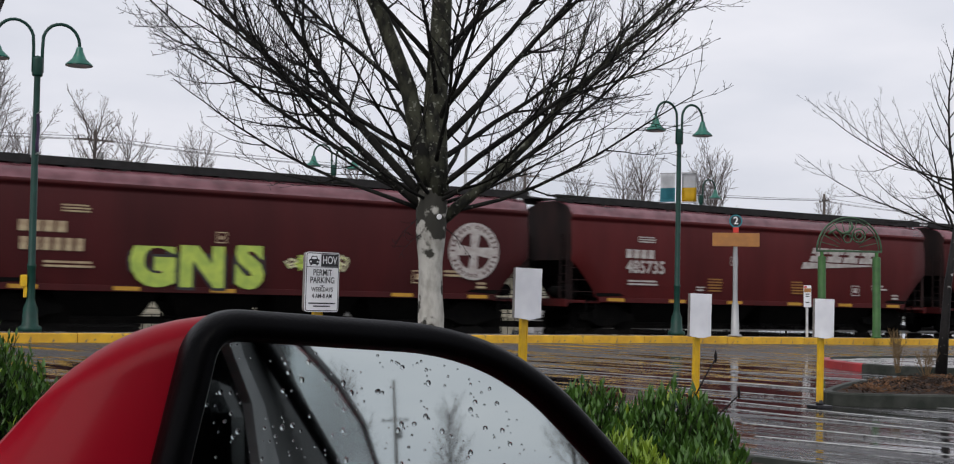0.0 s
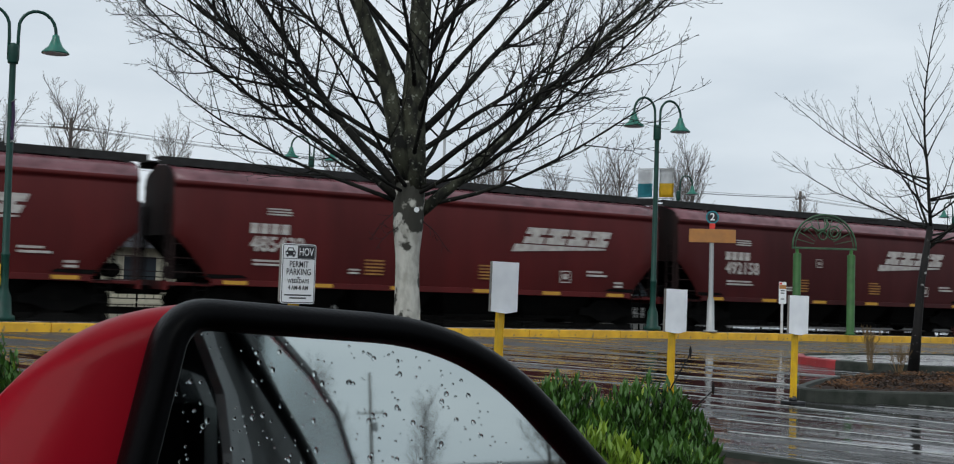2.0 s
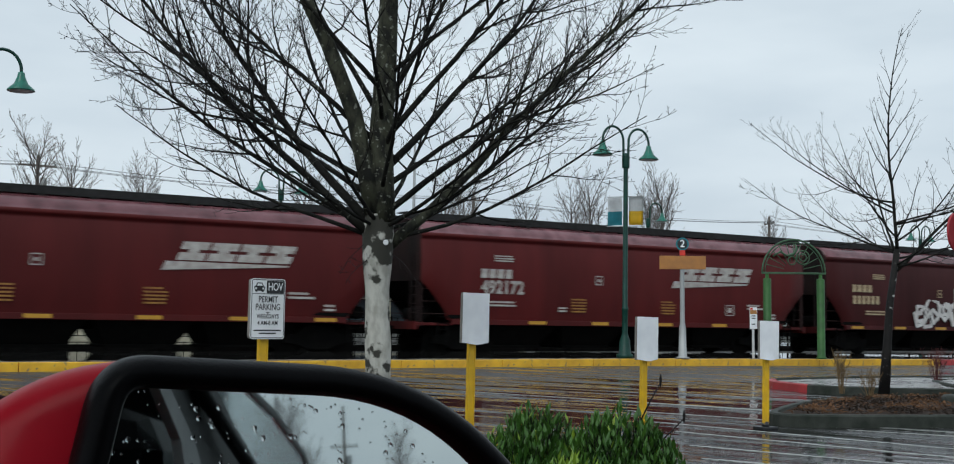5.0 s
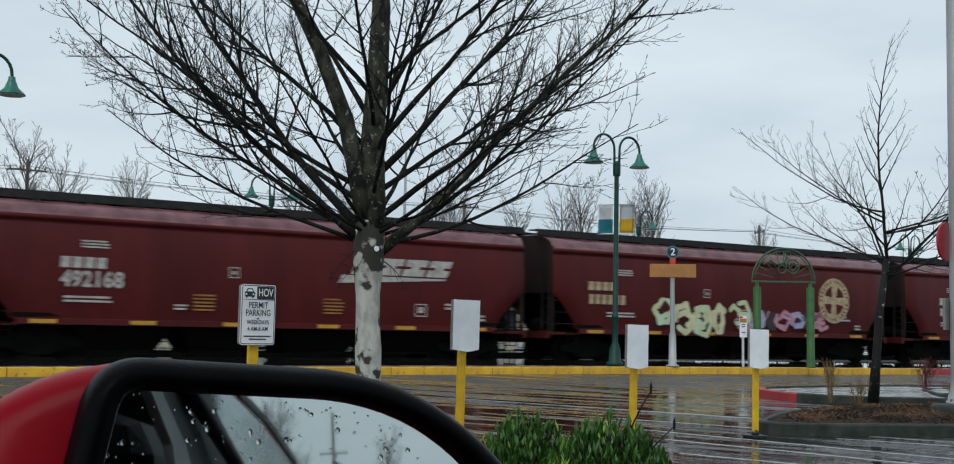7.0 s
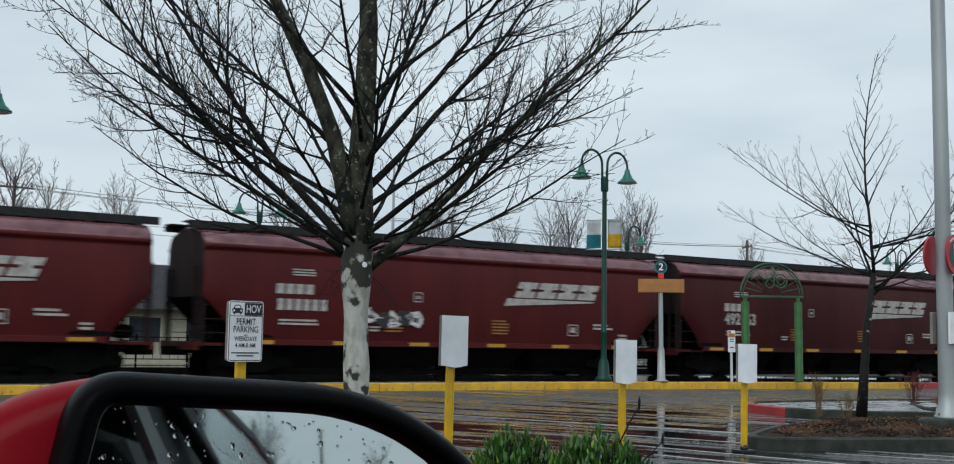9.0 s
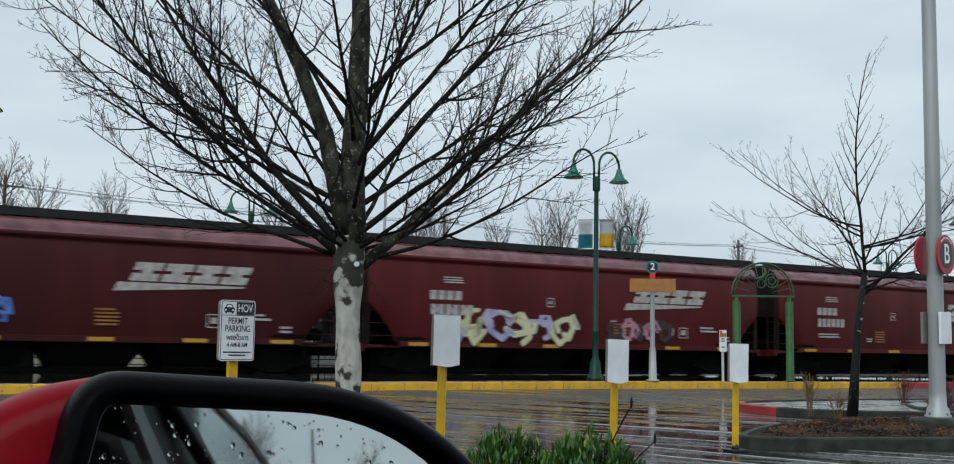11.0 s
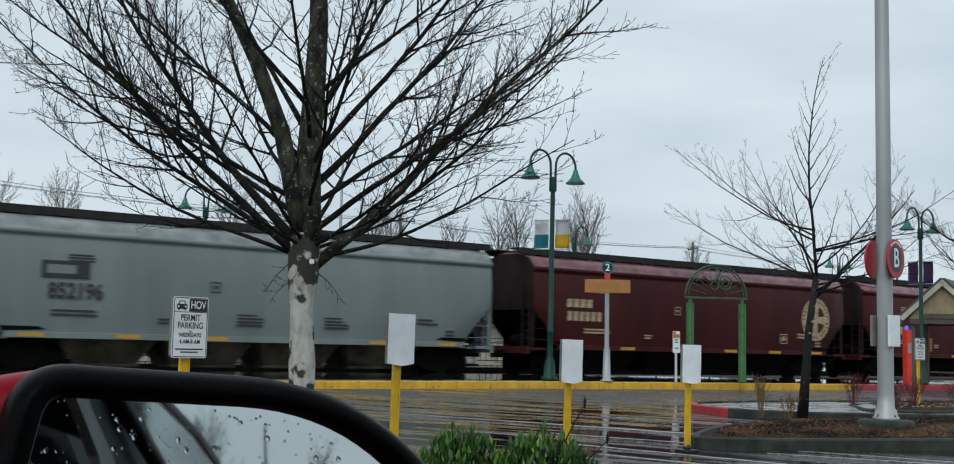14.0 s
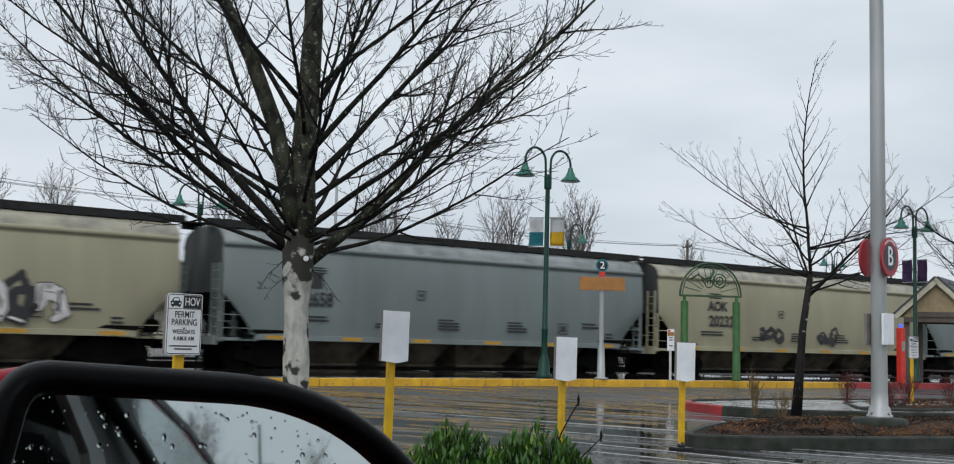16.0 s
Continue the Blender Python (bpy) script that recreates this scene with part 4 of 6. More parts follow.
    for o in (*proto_plain.children_recursive, proto_plain):
        bpy.data.objects.remove(o)


train()


# ---- lamps, signs and poles ----
def street_lamp(m, arms=2, banners=None, box_yellow=False, turn=90, label="dark green double street lamp with bell shades on the platform", big=1.0):
    lamp = thing("street_lamp", m, label, "street lamp", "platform street lamps")
    bm = bmesh.new()
    lathe(bm, [(0.24, 0), (0.24, 0.10), (0.17, 0.14), (0.15, 0.5), (0.10, 0.62), (0.085, 0.7), (0.085, 1.35), (0.095, 1.37), (0.095, 1.41), (0.078, 1.44), (0.065, 5.5), (0.065, 5.52)], 20)
    part("pole", bm, GREEN_POLE, lamp)
    bm = bmesh.new()
    lathe(bm, [(0.10, 5.42), (0.11, 5.45), (0.11, 5.78), (0.10, 5.82), (0.03, 5.86)], 16)
    part("collar", bm, GREEN_POLE, lamp)
    for sg in ((-1, 1) if arms == 2 else (1,)):
        bm = bmesh.new()
        pts = [V(sg * 0.09, 0, 5.5), V(sg * 0.09, 0, 6.0)]
        for i in range(1, 13):
            a = math.pi * i / 12
            pts.append(V(sg * (0.09 + 0.38 * (1 - math.cos(a))), 0, 6.17 + 0.42 * math.sin(a)))
        pts.append(V(sg * 0.85, 0, 6.08))
        tube(bm, pts, [0.035] * len(pts), 8)
        arm = part("arm", bm, GREEN_POLE, lamp)
        bm = bmesh.new()
        lathe(bm, [(0.04, 6.14), (0.07, 6.12), (0.085, 6.03), (0.12, 5.95), (0.15, 5.88), (0.28, 5.76), (0.29, 5.73), (0.27, 5.73)], 20, V(sg * 0.85, 0, 0))
        bmesh.ops.recalc_face_normals(bm, faces=bm.faces)
        shade = part("shade", bm, GREEN_SHADE, arm, "bell-shaped green enamel shade")
        bm = bmesh.new()
        lathe(bm, [(0.26, 5.72), (0.26, 5.735)], 16, V(sg * 0.85, 0, 0))
        part("diffuser", bm, SIGN_WHITE, lamp)
    if banners:
        for sg, mat in zip((-1, 1), banners):
            bm = bmesh.new()
            for zz in (3.75, 4.6):
                tube(bm, [V(sg * 0.05, 0, zz), V(sg * 0.56, 0, zz)], [0.014, 0.014], 6)
            rod = part("banner_arm", bm, GALV, lamp, m=pose(0, 0, 0, 0, 0, turn))
            bm = bmesh.new()
            cols = []
            for i in range(7):
                x = sg * (0.10 + 0.43 * i / 6)
                w = 0.02 * math.sin(i * 1.3)
                cols.append([bm.verts.new((x, w + 0.01 * math.sin(k), 3.78 + (0.8 * k / 8))) for k in range(9)])
            for a, b in zip(cols, cols[1:]):
                for k in range(8):
                    f = bm.faces.new((a[k], b[k], b[k + 1], a[k + 1]))
                    f.material_index = 0 if k < 4 else 1
                    f.smooth = True
            bmesh.ops.solidify(bm, geom=bm.faces[:], thickness=0.006)
            part("banner", bm, [mat, mat if mat is PURPLE else BANNER_WHITE], rod, "hanging cloth banner")
            if mat is not PURPLE:
                bm = bmesh.new()
                for i in range(3):
                    box(bm, sg * 0.31 - 0.12 + i * 0.09, sg * 0.31 - 0.06 + i * 0.09, -0.034, -0.028, 4.38, 4.45)
                part("banner_print", bm, SIGN_BLACK, rod)
    if box_yellow:
        bm = bmesh.new()
        box(bm, -0.22, -0.09, -0.08, 0.08, 0.95, 1.2, 0.02)
        box(bm, -0.15, -0.08, -0.05, 0.05, 0.72, 0.95, 0.015)
        part("yellow_box", bm, YELLOW_POST, lamp, "yellow pushbutton box")
    return lamp


street_lamp(pose(-9.40, 24.95, 0.20, 0, -0.8, 30), banners=(PURPLE, BANNER_WHITE), box_yellow=True)
street_lamp(pose(5.66, 33.45, 0.20, 0, -0.15, 30), banners=(BANNER_YELLOW, TEAL), turn=122)
street_lamp(pose(21.2, 42.3, 0.09, 0, -0.3, 30), banners=(PURPLE, PURPLE))
for s in (-2.0, 18.0, 36.6, 56.6, 76):
    p = sn(s, 42.6, 0.25)
    street_lamp(pose(p.x, p.y, p.z, 0, 0, 30), arms=1 if s == 36.6 else 2, label="dark green street lamp with bell shades across the track")


def frame_ring(bm, w, h, t, r, y=0.0, depth=0.003):
    """A rounded rectangular border."""
    o, i = rounded(w, h, r), rounded(w - 2 * t, h - 2 * t, max(r - t, 0.004))
    n = len(o)
    vo = [bm.verts.new((x, y - depth, z)) for x, z in o]
    vi = [bm.verts.new((x, y - depth, z)) for x, z in i]
    for k in range(n):
        bm.faces.new((vo[k], vo[(k + 1) % n], vi[(k + 1) % n], vi[k]))
    bmesh.ops.recalc_face_normals(bm, faces=bm.faces)
    return bm


def post(parent, top, base, mat=YELLOW_POST, w=0.032, y=0.035, foot=True):
    bm = bmesh.new()
    box(bm, -w, w, y - 0.014, y + 0.014, base, top, 0.004)
    for sg in (-1, 1):
        box(bm, sg * w - 0.006, sg * w + 0.006, y - 0.022, y + 0.02, base, top, 0.003)
    p = part("post", bm, mat, parent, "yellow painted steel post")
    if foot:
        bm = bmesh.new()
        box(bm, -0.12, 0.12, y - 0.09, y + 0.09, base - 0.02, base + 0.012, 0.006)
        lathe(bm, [(0.05, base + 0.01), (0.045, base + 0.04), (0.035, base + 0.07)], 12, V(0, y, 0))
        part("foot", bm, SIGN_BLACK, p, "black base plate of the post")
    return p


def permit_sign(m, base, back=True, small=False):
    """A parking sign whose face centre lies at m, on a yellow post."""
    sign = thing("parking_sign", m, "white and black permit parking sign on a yellow post", "parking sign", "parking signs")
    bm = flat(bmesh.new(), rounded(0.305, 0.457, 0.022), 0.003)
    plate = part("sign_plate", bm, SIGN_WHITE, sign)
    part("border", frame_ring(bmesh.new(), 0.293, 0.445, 0.006, 0.018, -0.0035, 0.001), SIGN_BLACK, plate)
    bm = flat(bmesh.new(), [(-0.015, 0.118), (0.138, 0.118), (0.138, 0.214), (-0.015, 0.214)], 0.001, -0.004)
    part("black_panel", bm, SIGN_BLACK, plate)
    bm = flat(bmesh.new(), [(-0.141, 0.112), (0.141, 0.112), (0.141, 0.116), (-0.141, 0.116)], 0.001, -0.004)
    part("rule", bm, SIGN_BLACK, plate)
    # the little car pictogram
    bm = bmesh.new()
    flat(bm, [(-0.118, 0.135), (-0.038, 0.135), (-0.030, 0.165), (-0.045, 0.175), (-0.056, 0.198), (-0.100, 0.198), (-0.111, 0.175), (-0.126, 0.165)], 0.001, -0.004)
    flat(bm, [(-0.112, 0.126), (-0.098, 0.126), (-0.098, 0.137), (-0.112, 0.137)], 0.001, -0.004)
    flat(bm, [(-0.058, 0.126), (-0.044, 0.126), (-0.044, 0.137), (-0.058, 0.137)], 0.001, -0.004)
    part("pictogram", bm, SIGN_BLACK, plate)
    bm = bmesh.new()
    flat(bm, [(-0.102, 0.174), (-0.054, 0.174), (-0.062, 0.191), (-0.094, 0.191)], 0.001, -0.0055)
    for x in (-0.11, -0.048):
        flat(bm, [(x - 0.007, 0.148), (x + 0.007, 0.148), (x + 0.007, 0.16), (x - 0.007, 0.16)], 0.001, -0.0055)
    part("pictogram_light", bm, SIGN_WHITE, plate)

    def line(txt, z, size, mat=SIGN_BLACK, x=0.0, width=0.8):
        lettering("lettering", txt, size, mat, plate, Matrix.Translation((x, -0.0055, z)) @ FACE, depth=0.0004, width=width, weight=0.0006)
    line("HOV", 0.166, 0.085, SIGN_WHITE, 0.062, 0.72)
    line("PERMIT", 0.070, 0.068, width=0.78)
    line("PARKING", 0.012, 0.068, width=0.78)
    line("WEEKDAYS", -0.058, 0.046, width=0.82)
    line("4 AM-8 AM", -0.108, 0.046, width=0.82)
    bm = bmesh.new()
    flat(bm, [(-0.02, -0.026), (0.02, -0.026), (0.008, -0.031), (0, -0.04), (-0.008, -0.031)][::-1], 0.001, -0.004)
    flat(bm, [(-0.12, -0.168), (0.12, -0.168), (0.12, -0.158), (-0.12, -0.158)], 0.001, -0.004)
    flat(bm, [(-0.075, -0.19), (0.075, -0.19), (0.075, -0.18), (-0.075, -0.18)], 0.001, -0.004)
    part("small_print", bm, SIGN_BLACK, plate)
    bm = flat(bmesh.new(), rounded(0.30, 0.45, 0.02), 0.03, 0.036)
    part("sign_back", bm, COVER_SIDE, sign, "second sign plate behind it")
    bm = bmesh.new()
    for zz in (0.19, -0.19):
        lathe(bm, [(0.007, 0), (0.007, 0.004), (0.003, 0.005)], 8)
    bm.free()
    post(sign, 0.2, base, y=0.055, foot=small)
    return sign


def covered_sign(m, base, seed, foot=False):
    """A sign wrapped in a white plastic cover, on a yellow post."""
    sign = thing("covered_sign", m, "sign wrapped in white plastic cover on a yellow post", "sign", "covered parking signs")
    rng = random.Random(seed)
    bm = bmesh.new()
    nx, nz = 8, 12
    w, h = 0.31, 0.46
    grid = []
    for j in range(nz + 1):
        row = []
        for i in range(nx + 1):
            u, v = i / nx - 0.5, j / nz - 0.5
            edge = max(abs(u), abs(v)) * 2
            row.append(bm.verts.new((u * w + 0.0012 * rng.uniform(-1, 1) * (edge > 0.9), -0.024 + 0.006 * edge ** 6 + 0.0025 * noise.noise(Vector((u * 7, v * 7, seed))) - 0.022 * max(0.0, -0.36 - v) / 0.14 * max(0.0, math.cos(u * 4.2)), v * h - 0.010 * (v < -0.49) * math.cos(u * 5) + 0.0012 * rng.uniform(-1, 1) * (edge > 0.9))))
        grid.append(row)
    for a, b in zip(grid, grid[1:]):
        for i in range(nx):
            bm.faces.new((a[i], a[i + 1], b[i + 1], b[i])).smooth = True
    part("cover", bm, COVER, sign, "wrinkled white plastic wrap")
    bm = bmesh.new()
    box(bm, -0.153, 0.153, -0.012, 0.022, -0.228, 0.228, 0.004)
    part("sign_plate", bm, COVER_SIDE, sign)
    post(sign, 0.2, base, y=0.04, foot=foot)
    return sign


permit_sign(pose(-1.19, 9.06, 1.318, 0, 0, 40), -1.2)
covered_sign(pose(0.46, 10.82, 1.272, 0, 0.6, 36), -1.17, 1)
covered_sign(pose(2.38, 12.62, 1.085, 0, 0.6, 33), -1.0, 2)
covered_sign(pose(4.14, 14.12, 1.065, 0, 0.5, 28), -1.045, 3, foot=True)
permit_sign(pose(12.05, 24.1, 1.35, 0, 0, 25), -1.2)


def platform_sign():
    sign = thing("platform_sign", pose(7.48, 34.2, 0.20, 0, -0.6, 0), "galvanised post with a plain tan board and a numbered disc", "sign")
    bm = bmesh.new()
    lathe(bm, [(0.2, 0), (0.2, 0.03), (0.12, 0.05), (0.10, 0.9), (0.07, 1.0), (0.065, 2.9), (0.06, 3.0)], 16)
    part("post", bm, GALV, sign)
    bm = bmesh.new()
    box(bm, -0.68, 0.68, -0.1, -0.05, 2.58, 2.97, 0.01)
    part("board", bm, ORANGE, sign, "blank tan board")
    bm = bmesh.new()
    box(bm, -0.08, 0.08, -0.08, 0.0, 2.98, 3.14, 0.01)
    part("bracket", bm, RED_BOX, sign, "small red bracket")
    bm = flat(bmesh.new(), disc(0.19, 28), 0.02, -0.04)
    d = part("disc", bm, TEAL, sign, "teal ringed number disc", pose(0, 0, 3.32))
    bm = flat(bmesh.new(), disc(0.15, 28), 0.005, -0.061)
    part("disc_face", bm, SIGN_BLACK, d)
    lettering("number", "2", 0.30, SIGN_WHITE, d, Matrix.Translation((0, -0.07, 0)) @ FACE, depth=0.002, weight=0.004)


platform_sign()


def gate():
    """The green gateway: two posts, a bar and a fan-shaped arch with a wheel in it."""
    g = thing("gateway_arch", pose(11.5, 36.5, 0.16, 0, -0.5, 4), "green painted gateway with a fan arch over the platform entrance", "gateway")
    g.scale = (1.07, 1.07, 1.07)
    for sg in (-1, 1):
        bm = bmesh.new()
        lathe(bm, [(0.15, 0), (0.15, 0.04), (0.115, 0.06), (0.115, 2.30), (0.10, 2.33), (0.05, 2.34), (0.05, 2.46)], 18, V(sg * 0.81, 0, 0))
        part("post", bm, GATE_GREEN, g)
    bm = bmesh.new()
    box(bm, -0.97, 0.97, -0.035, 0.035, 2.46, 2.52, 0.01)
    part("cross_bar", bm, ARCH_GREEN, g)
    for r, w in ((0.95, 0.030), (0.87, 0.016)):
        bm = bmesh.new()
        pts = [V(r * math.cos(math.pi * i / 24), 0, 2.52 + 1.0 * r * math.sin(math.pi * i / 24)) for i in range(25)]
        tube(bm, pts, [w] * 25, 8)
        part("arch", bm, ARCH_GREEN, g)
    for i in range(1, 12):
        a = math.pi * i / 12
        bm = bmesh.new()
        tube(bm, [V(0.32 * math.cos(a), 0, 2.54 + 0.3 * math.sin(a)), V(0.86 * math.cos(a), 0, 2.52 + 0.86 * math.sin(a))], [0.012, 0.012], 6)
        part("ray", bm, ARCH_GREEN, g)
    for cx, cz, r in ((0.28, 2.95, 0.2), (0.28, 2.95, 0.11), (-0.05, 2.86, 0.12)):
        bm = bmesh.new()
        tube(bm, [V(cx + r * math.cos(2 * math.pi * i / 20), 0, cz + r * math.sin(2 * math.pi * i / 20)) for i in range(21)], [0.02] * 21, 6)
        part("wheel_ornament", bm, ARCH_GREEN, g)
    bm = bmesh.new()
    tube(bm, [V(-0.62, 0, 2.98), V(-0.4, 0, 3.12), V(-0.2, 0, 3.0), V(0.0, 0, 3.05), V(0.1, 0, 3.2), V(0.05, 0, 3.35)], [0.03, 0.035, 0.03, 0.05, 0.05, 0.02], 6)
    part("scroll", bm, ARCH_GREEN, g)


gate()


def small_sign():
    s = thing("notice_sign", pose(9.95, 35.6, 0.18, 0, -0.8, 10), "narrow white and orange notice on a white post", "sign")
    bm = bmesh.new()
    box(bm, -0.035, 0.035, -0.02, 0.02, 0, 1.0, 0.006)
    part("post", bm, WHITE_BOX, s)
    bm = flat(bmesh.new(), rounded(0.24, 0.66, 0.02), 0.01)
    pl = part("plate", bm, SIGN_WHITE, s, m=pose(0, -0.03, 1.22))
    bm = bmesh.new()
    flat(bm, [(-0.11, 0.12), (0.11, 0.12), (0.11, 0.24), (-0.11, 0.24)], 0.002, -0.012)
    part("orange_panel", bm, ORANGE, pl)
    bm = bmesh.new()
    flat(bm, [(-0.11, 0.25), (-0.02, 0.25), (-0.02, 0.31), (-0.11, 0.31)], 0.002, -0.012)
    part("red_panel", bm, RED_BOX, pl)
    bm = bmesh.new()
    for z in (0.05, -0.02, -0.2):
        flat(bm, [(-0.06, z), (0.06, z), (0.06, z + 0.03), (-0.06, z + 0.03)], 0.002, -0.012)
    part("print", bm, SIGN_BLACK, pl)


small_sign()


def light_pole():
    p = thing("light_pole", pose(7.85, 16.75, 0.16, 0, -0.35, 0), "tall grey steel light pole with round red letter signs", "light pole")
    bm = bmesh.new()
    lathe(bm, [(0.40, -0.1), (0.40, 0.09), (0.37, 0.12), (0.2, 0.125)], 28)
    part("footing", bm, DARK_CONCRETE, p, "round concrete footing")
    bm = bmesh.new()
    lathe(bm, [(0.19, 0.12), (0.19, 0.16), (0.165, 0.18), (0.15, 0.27), (0.125, 0.29), (0.118, 0.5), (0.095, 9.0), (0.09, 9.05)], 24)
    part("pole", bm, GALV, p)
    for k in range(4):
        bm = bmesh.new()
        lathe(bm, [(0.018, 0.15), (0.018, 0.2), (0.01, 0.205)], 8, V(0.165 * math.cos(k * 1.57 + 0.4), 0.165 * math.sin(k * 1.57 + 0.4), 0))
        part("bolt", bm, STEEL, p)
    # two red discs back to back on either side of the pole
    turn = pose(0, 0, 2.48, 0, 0, 40)
    for sg, nm in ((1, "letter_disc"), (-1, "plain_disc")):
        bm = flat(bmesh.new(), [(x, z) for x, z in disc(0.285, 36)], 0.03)
        d = part(nm, bm, RED_SIGN, p, "round red sign", turn @ pose(0, -0.15 if sg > 0 else 0.18, 0))
        if sg > 0:
            bm = flat(bmesh.new(), disc(0.20, 32), 0.003, -0.031)
            part("disc_face", bm, SIGN_BLACK, d)
            lettering("letter", "B", 0.40, SIGN_WHITE, d, Matrix.Translation((0, -0.038, 0)) @ FACE, depth=0.001, width=0.85, weight=0.004)
            bm = bmesh.new()
            for k in range(9):
                a = radians(50 + 10 * k)
                box(bm, 0.245 * math.cos(a) - 0.012, 0.245 * math.cos(a) + 0.012, -0.034, -0.031, 0.245 * math.sin(a) - 0.014, 0.245 * math.sin(a) + 0.014)
            part("disc_print", bm, SIGN_WHITE, d)
    for sg in (1, -1):
        bm = bmesh.new()
        box(bm, -0.15, 0.15, -0.02, 0.02, -0.23, 0.23, 0.008)
        part("covered_plate", bm, COVER if sg > 0 else COVER_SIDE, p, "small wrapped sign plate", pose(0, 0, 1.42, 0, 0, 36) @ pose(0, -0.14 * sg, 0))


light_pole()


def call_box():
    c = thing("emergency_phone", pose(20.1, 41.2, 0.10, 0, -0.5, 20), "tall red emergency phone pillar with a blue lamp", "emergency phone")
    bm = bmesh.new()
    box(bm, -0.115, 0.115, -0.115, 0.115, 0, 2.0, 0.02)
    b = part("pillar", bm, RED_BOX, c)
    bm = bmesh.new()
    box(bm, -0.08, 0.08, -0.125, -0.11, 1.15, 1.5, 0.008)
    part("phone_panel", bm, GALV, b)
    bm = bmesh.new()
    lathe(bm, [(0.06, 2.0), (0.06, 2.09), (0.045, 2.13)], 12)
    lamp = part("lamp", bm, BLUE_LAMP, c, "blue lamp dome")
    BLUE_LAMP.node_tree.nodes["Principled BSDF"].inputs["Emission Color"].default_value = (0.05, 0.1, 1, 1)
    BLUE_LAMP.node_tree.nodes["Principled BSDF"].inputs["Emission Strength"].default_value = 1.2


call_box()


def shelter():
    """The gabled waiting shelter on the platform."""
    h = thing("waiting_shelter", pose(23.4, 44.3, 0.08, 0, 0, -38), "small wooden waiting shelter with a gabled roof", "shelter")
    W, D = 1.45, 1.5
    for sx in (-1, 1):
        for sy in (-1, 1):
            bm = bmesh.new()
            box(bm, sx * W * 0.8 - 0.09, sx * W * 0.8 + 0.09, sy * D * 0.85 - 0.09, sy * D * 0.85 + 0.09, 0, 2.55, 0.01)
            part("post", bm, WOOD_POLE, h)
    for sy in (-1, 1):
        bm = bmesh.new()
        flat(bm, [(-W * 0.9, 2.5), (W * 0.9, 2.5), (0, 3.85)], 0.06, sy * D * 0.92)
        part("gable", bm, SIDING, h)
        bm = bmesh.new()
        box(bm, -W * 0.85, W * 0.85, sy * D * 0.95 - 0.06, sy * D * 0.95 + 0.06, 2.3, 2.5, 0.01)
        part("beam", bm, WOOD_POLE, h)
        for sx in (-1, 1):
            bm = bmesh.new()
            box(bm, 0, 2.15, -0.05, 0.05, -0.17, 0.06, 0.008)
            part("barge_board", bm, TRIM, h, m=Matrix.Translation((0, sy * D * 1.06, 4.0)) @ (pose(0, 0, 0, 0, 43) if sx > 0 else pose(0, 0, 0, 0, 0, 180) @ pose(0, 0, 0, 0, 43)))
    for sx in (-1, 1):
        bm = bmesh.new()
        box(bm, 0, 2.2, -D * 1.1, D * 1.1, 0.0, 0.07)
        roof = part("roof_slope", bm, ROOF_GREY, h, m=Matrix.Translation((0, 0, 4.02)) @ (pose(0, 0, 0, 0, 43) if sx > 0 else pose(0, 0, 0, 0, 0, 180) @ pose(0, 0, 0, 0, 43)))
        for k in range(9):
            bm = bmesh.new()
            box(bm, 0.24 * k + 0.02, 0.24 * k + 0.26, -D * 1.1, D * 1.1, 0.07, 0.085)
            part("shingle_course", bm, ROOF_GREY, roof)
    bm = bmesh.new()
    box(bm, -W * 0.5, W * 0.5, -D * 0.98 - 0.05, -D * 0.98, 2.5, 2.7, 0.01)
    part("name_board", bm, WOOD_POLE, h, "dark wooden board with unreadable carving")
    bm = bmesh.new()
    box(bm, -W * 0.6, W * 0.6, D * 0.3, D * 0.7, 0.4, 0.46, 0.01)
    part("bench", bm, WOOD_POLE, h)


shelter()


# ---- across the track ----
def station_building():
    """A long low building across the track, seen between and under the cars."""
    b = thing("station_building", pose(*sn(-6, 50), 30 * 0, 0, 30), "long low pale building with dark roof across the track", "building")
    b.matrix_basis = Matrix.Translation(sn(-6, 50)) @ pose(0, 0, 0, 0, 0, 30)
    for i in range(6):
        x0 = i * 9.0
        bm = bmesh.new()
        box(bm, x0, x0 + 8.2, 0, 0.3, 0, 2.5)
        w = part("wall", bm, WALL_GREY if i % 2 else TRIM, b)
        for k in range(3):
            bm = bmesh.new()
            box(bm, x0 + 0.8 + k * 2.5, x0 + 2.3 + k * 2.5, -0.05, 0.02, 0.9, 2.1, 0.01)
            part("window_frame", bm, TRIM, w)
            bm = bmesh.new()
            box(bm, x0 + 0.88 + k * 2.5, x0 + 2.22 + k * 2.5, -0.06, -0.04, 0.98, 2.02)
            part("pane", bm, PANE, w)
    for k in range(12):
        bm = bmesh.new()
        box(bm, -0.5, 54, -0.9 + k * 0.3, -0.9 + k * 0.3 + 0.36, 2.38 + k * 0.17, 2.58 + k * 0.17)
        part("roof_course", bm, ROOF_GREY, b)
    bm = bmesh.new()
    box(bm, 0, 53, 0.4, 6, 0, 2.4)
    part("core", bm, STEEL_AND_SHADE, b)


station_building()


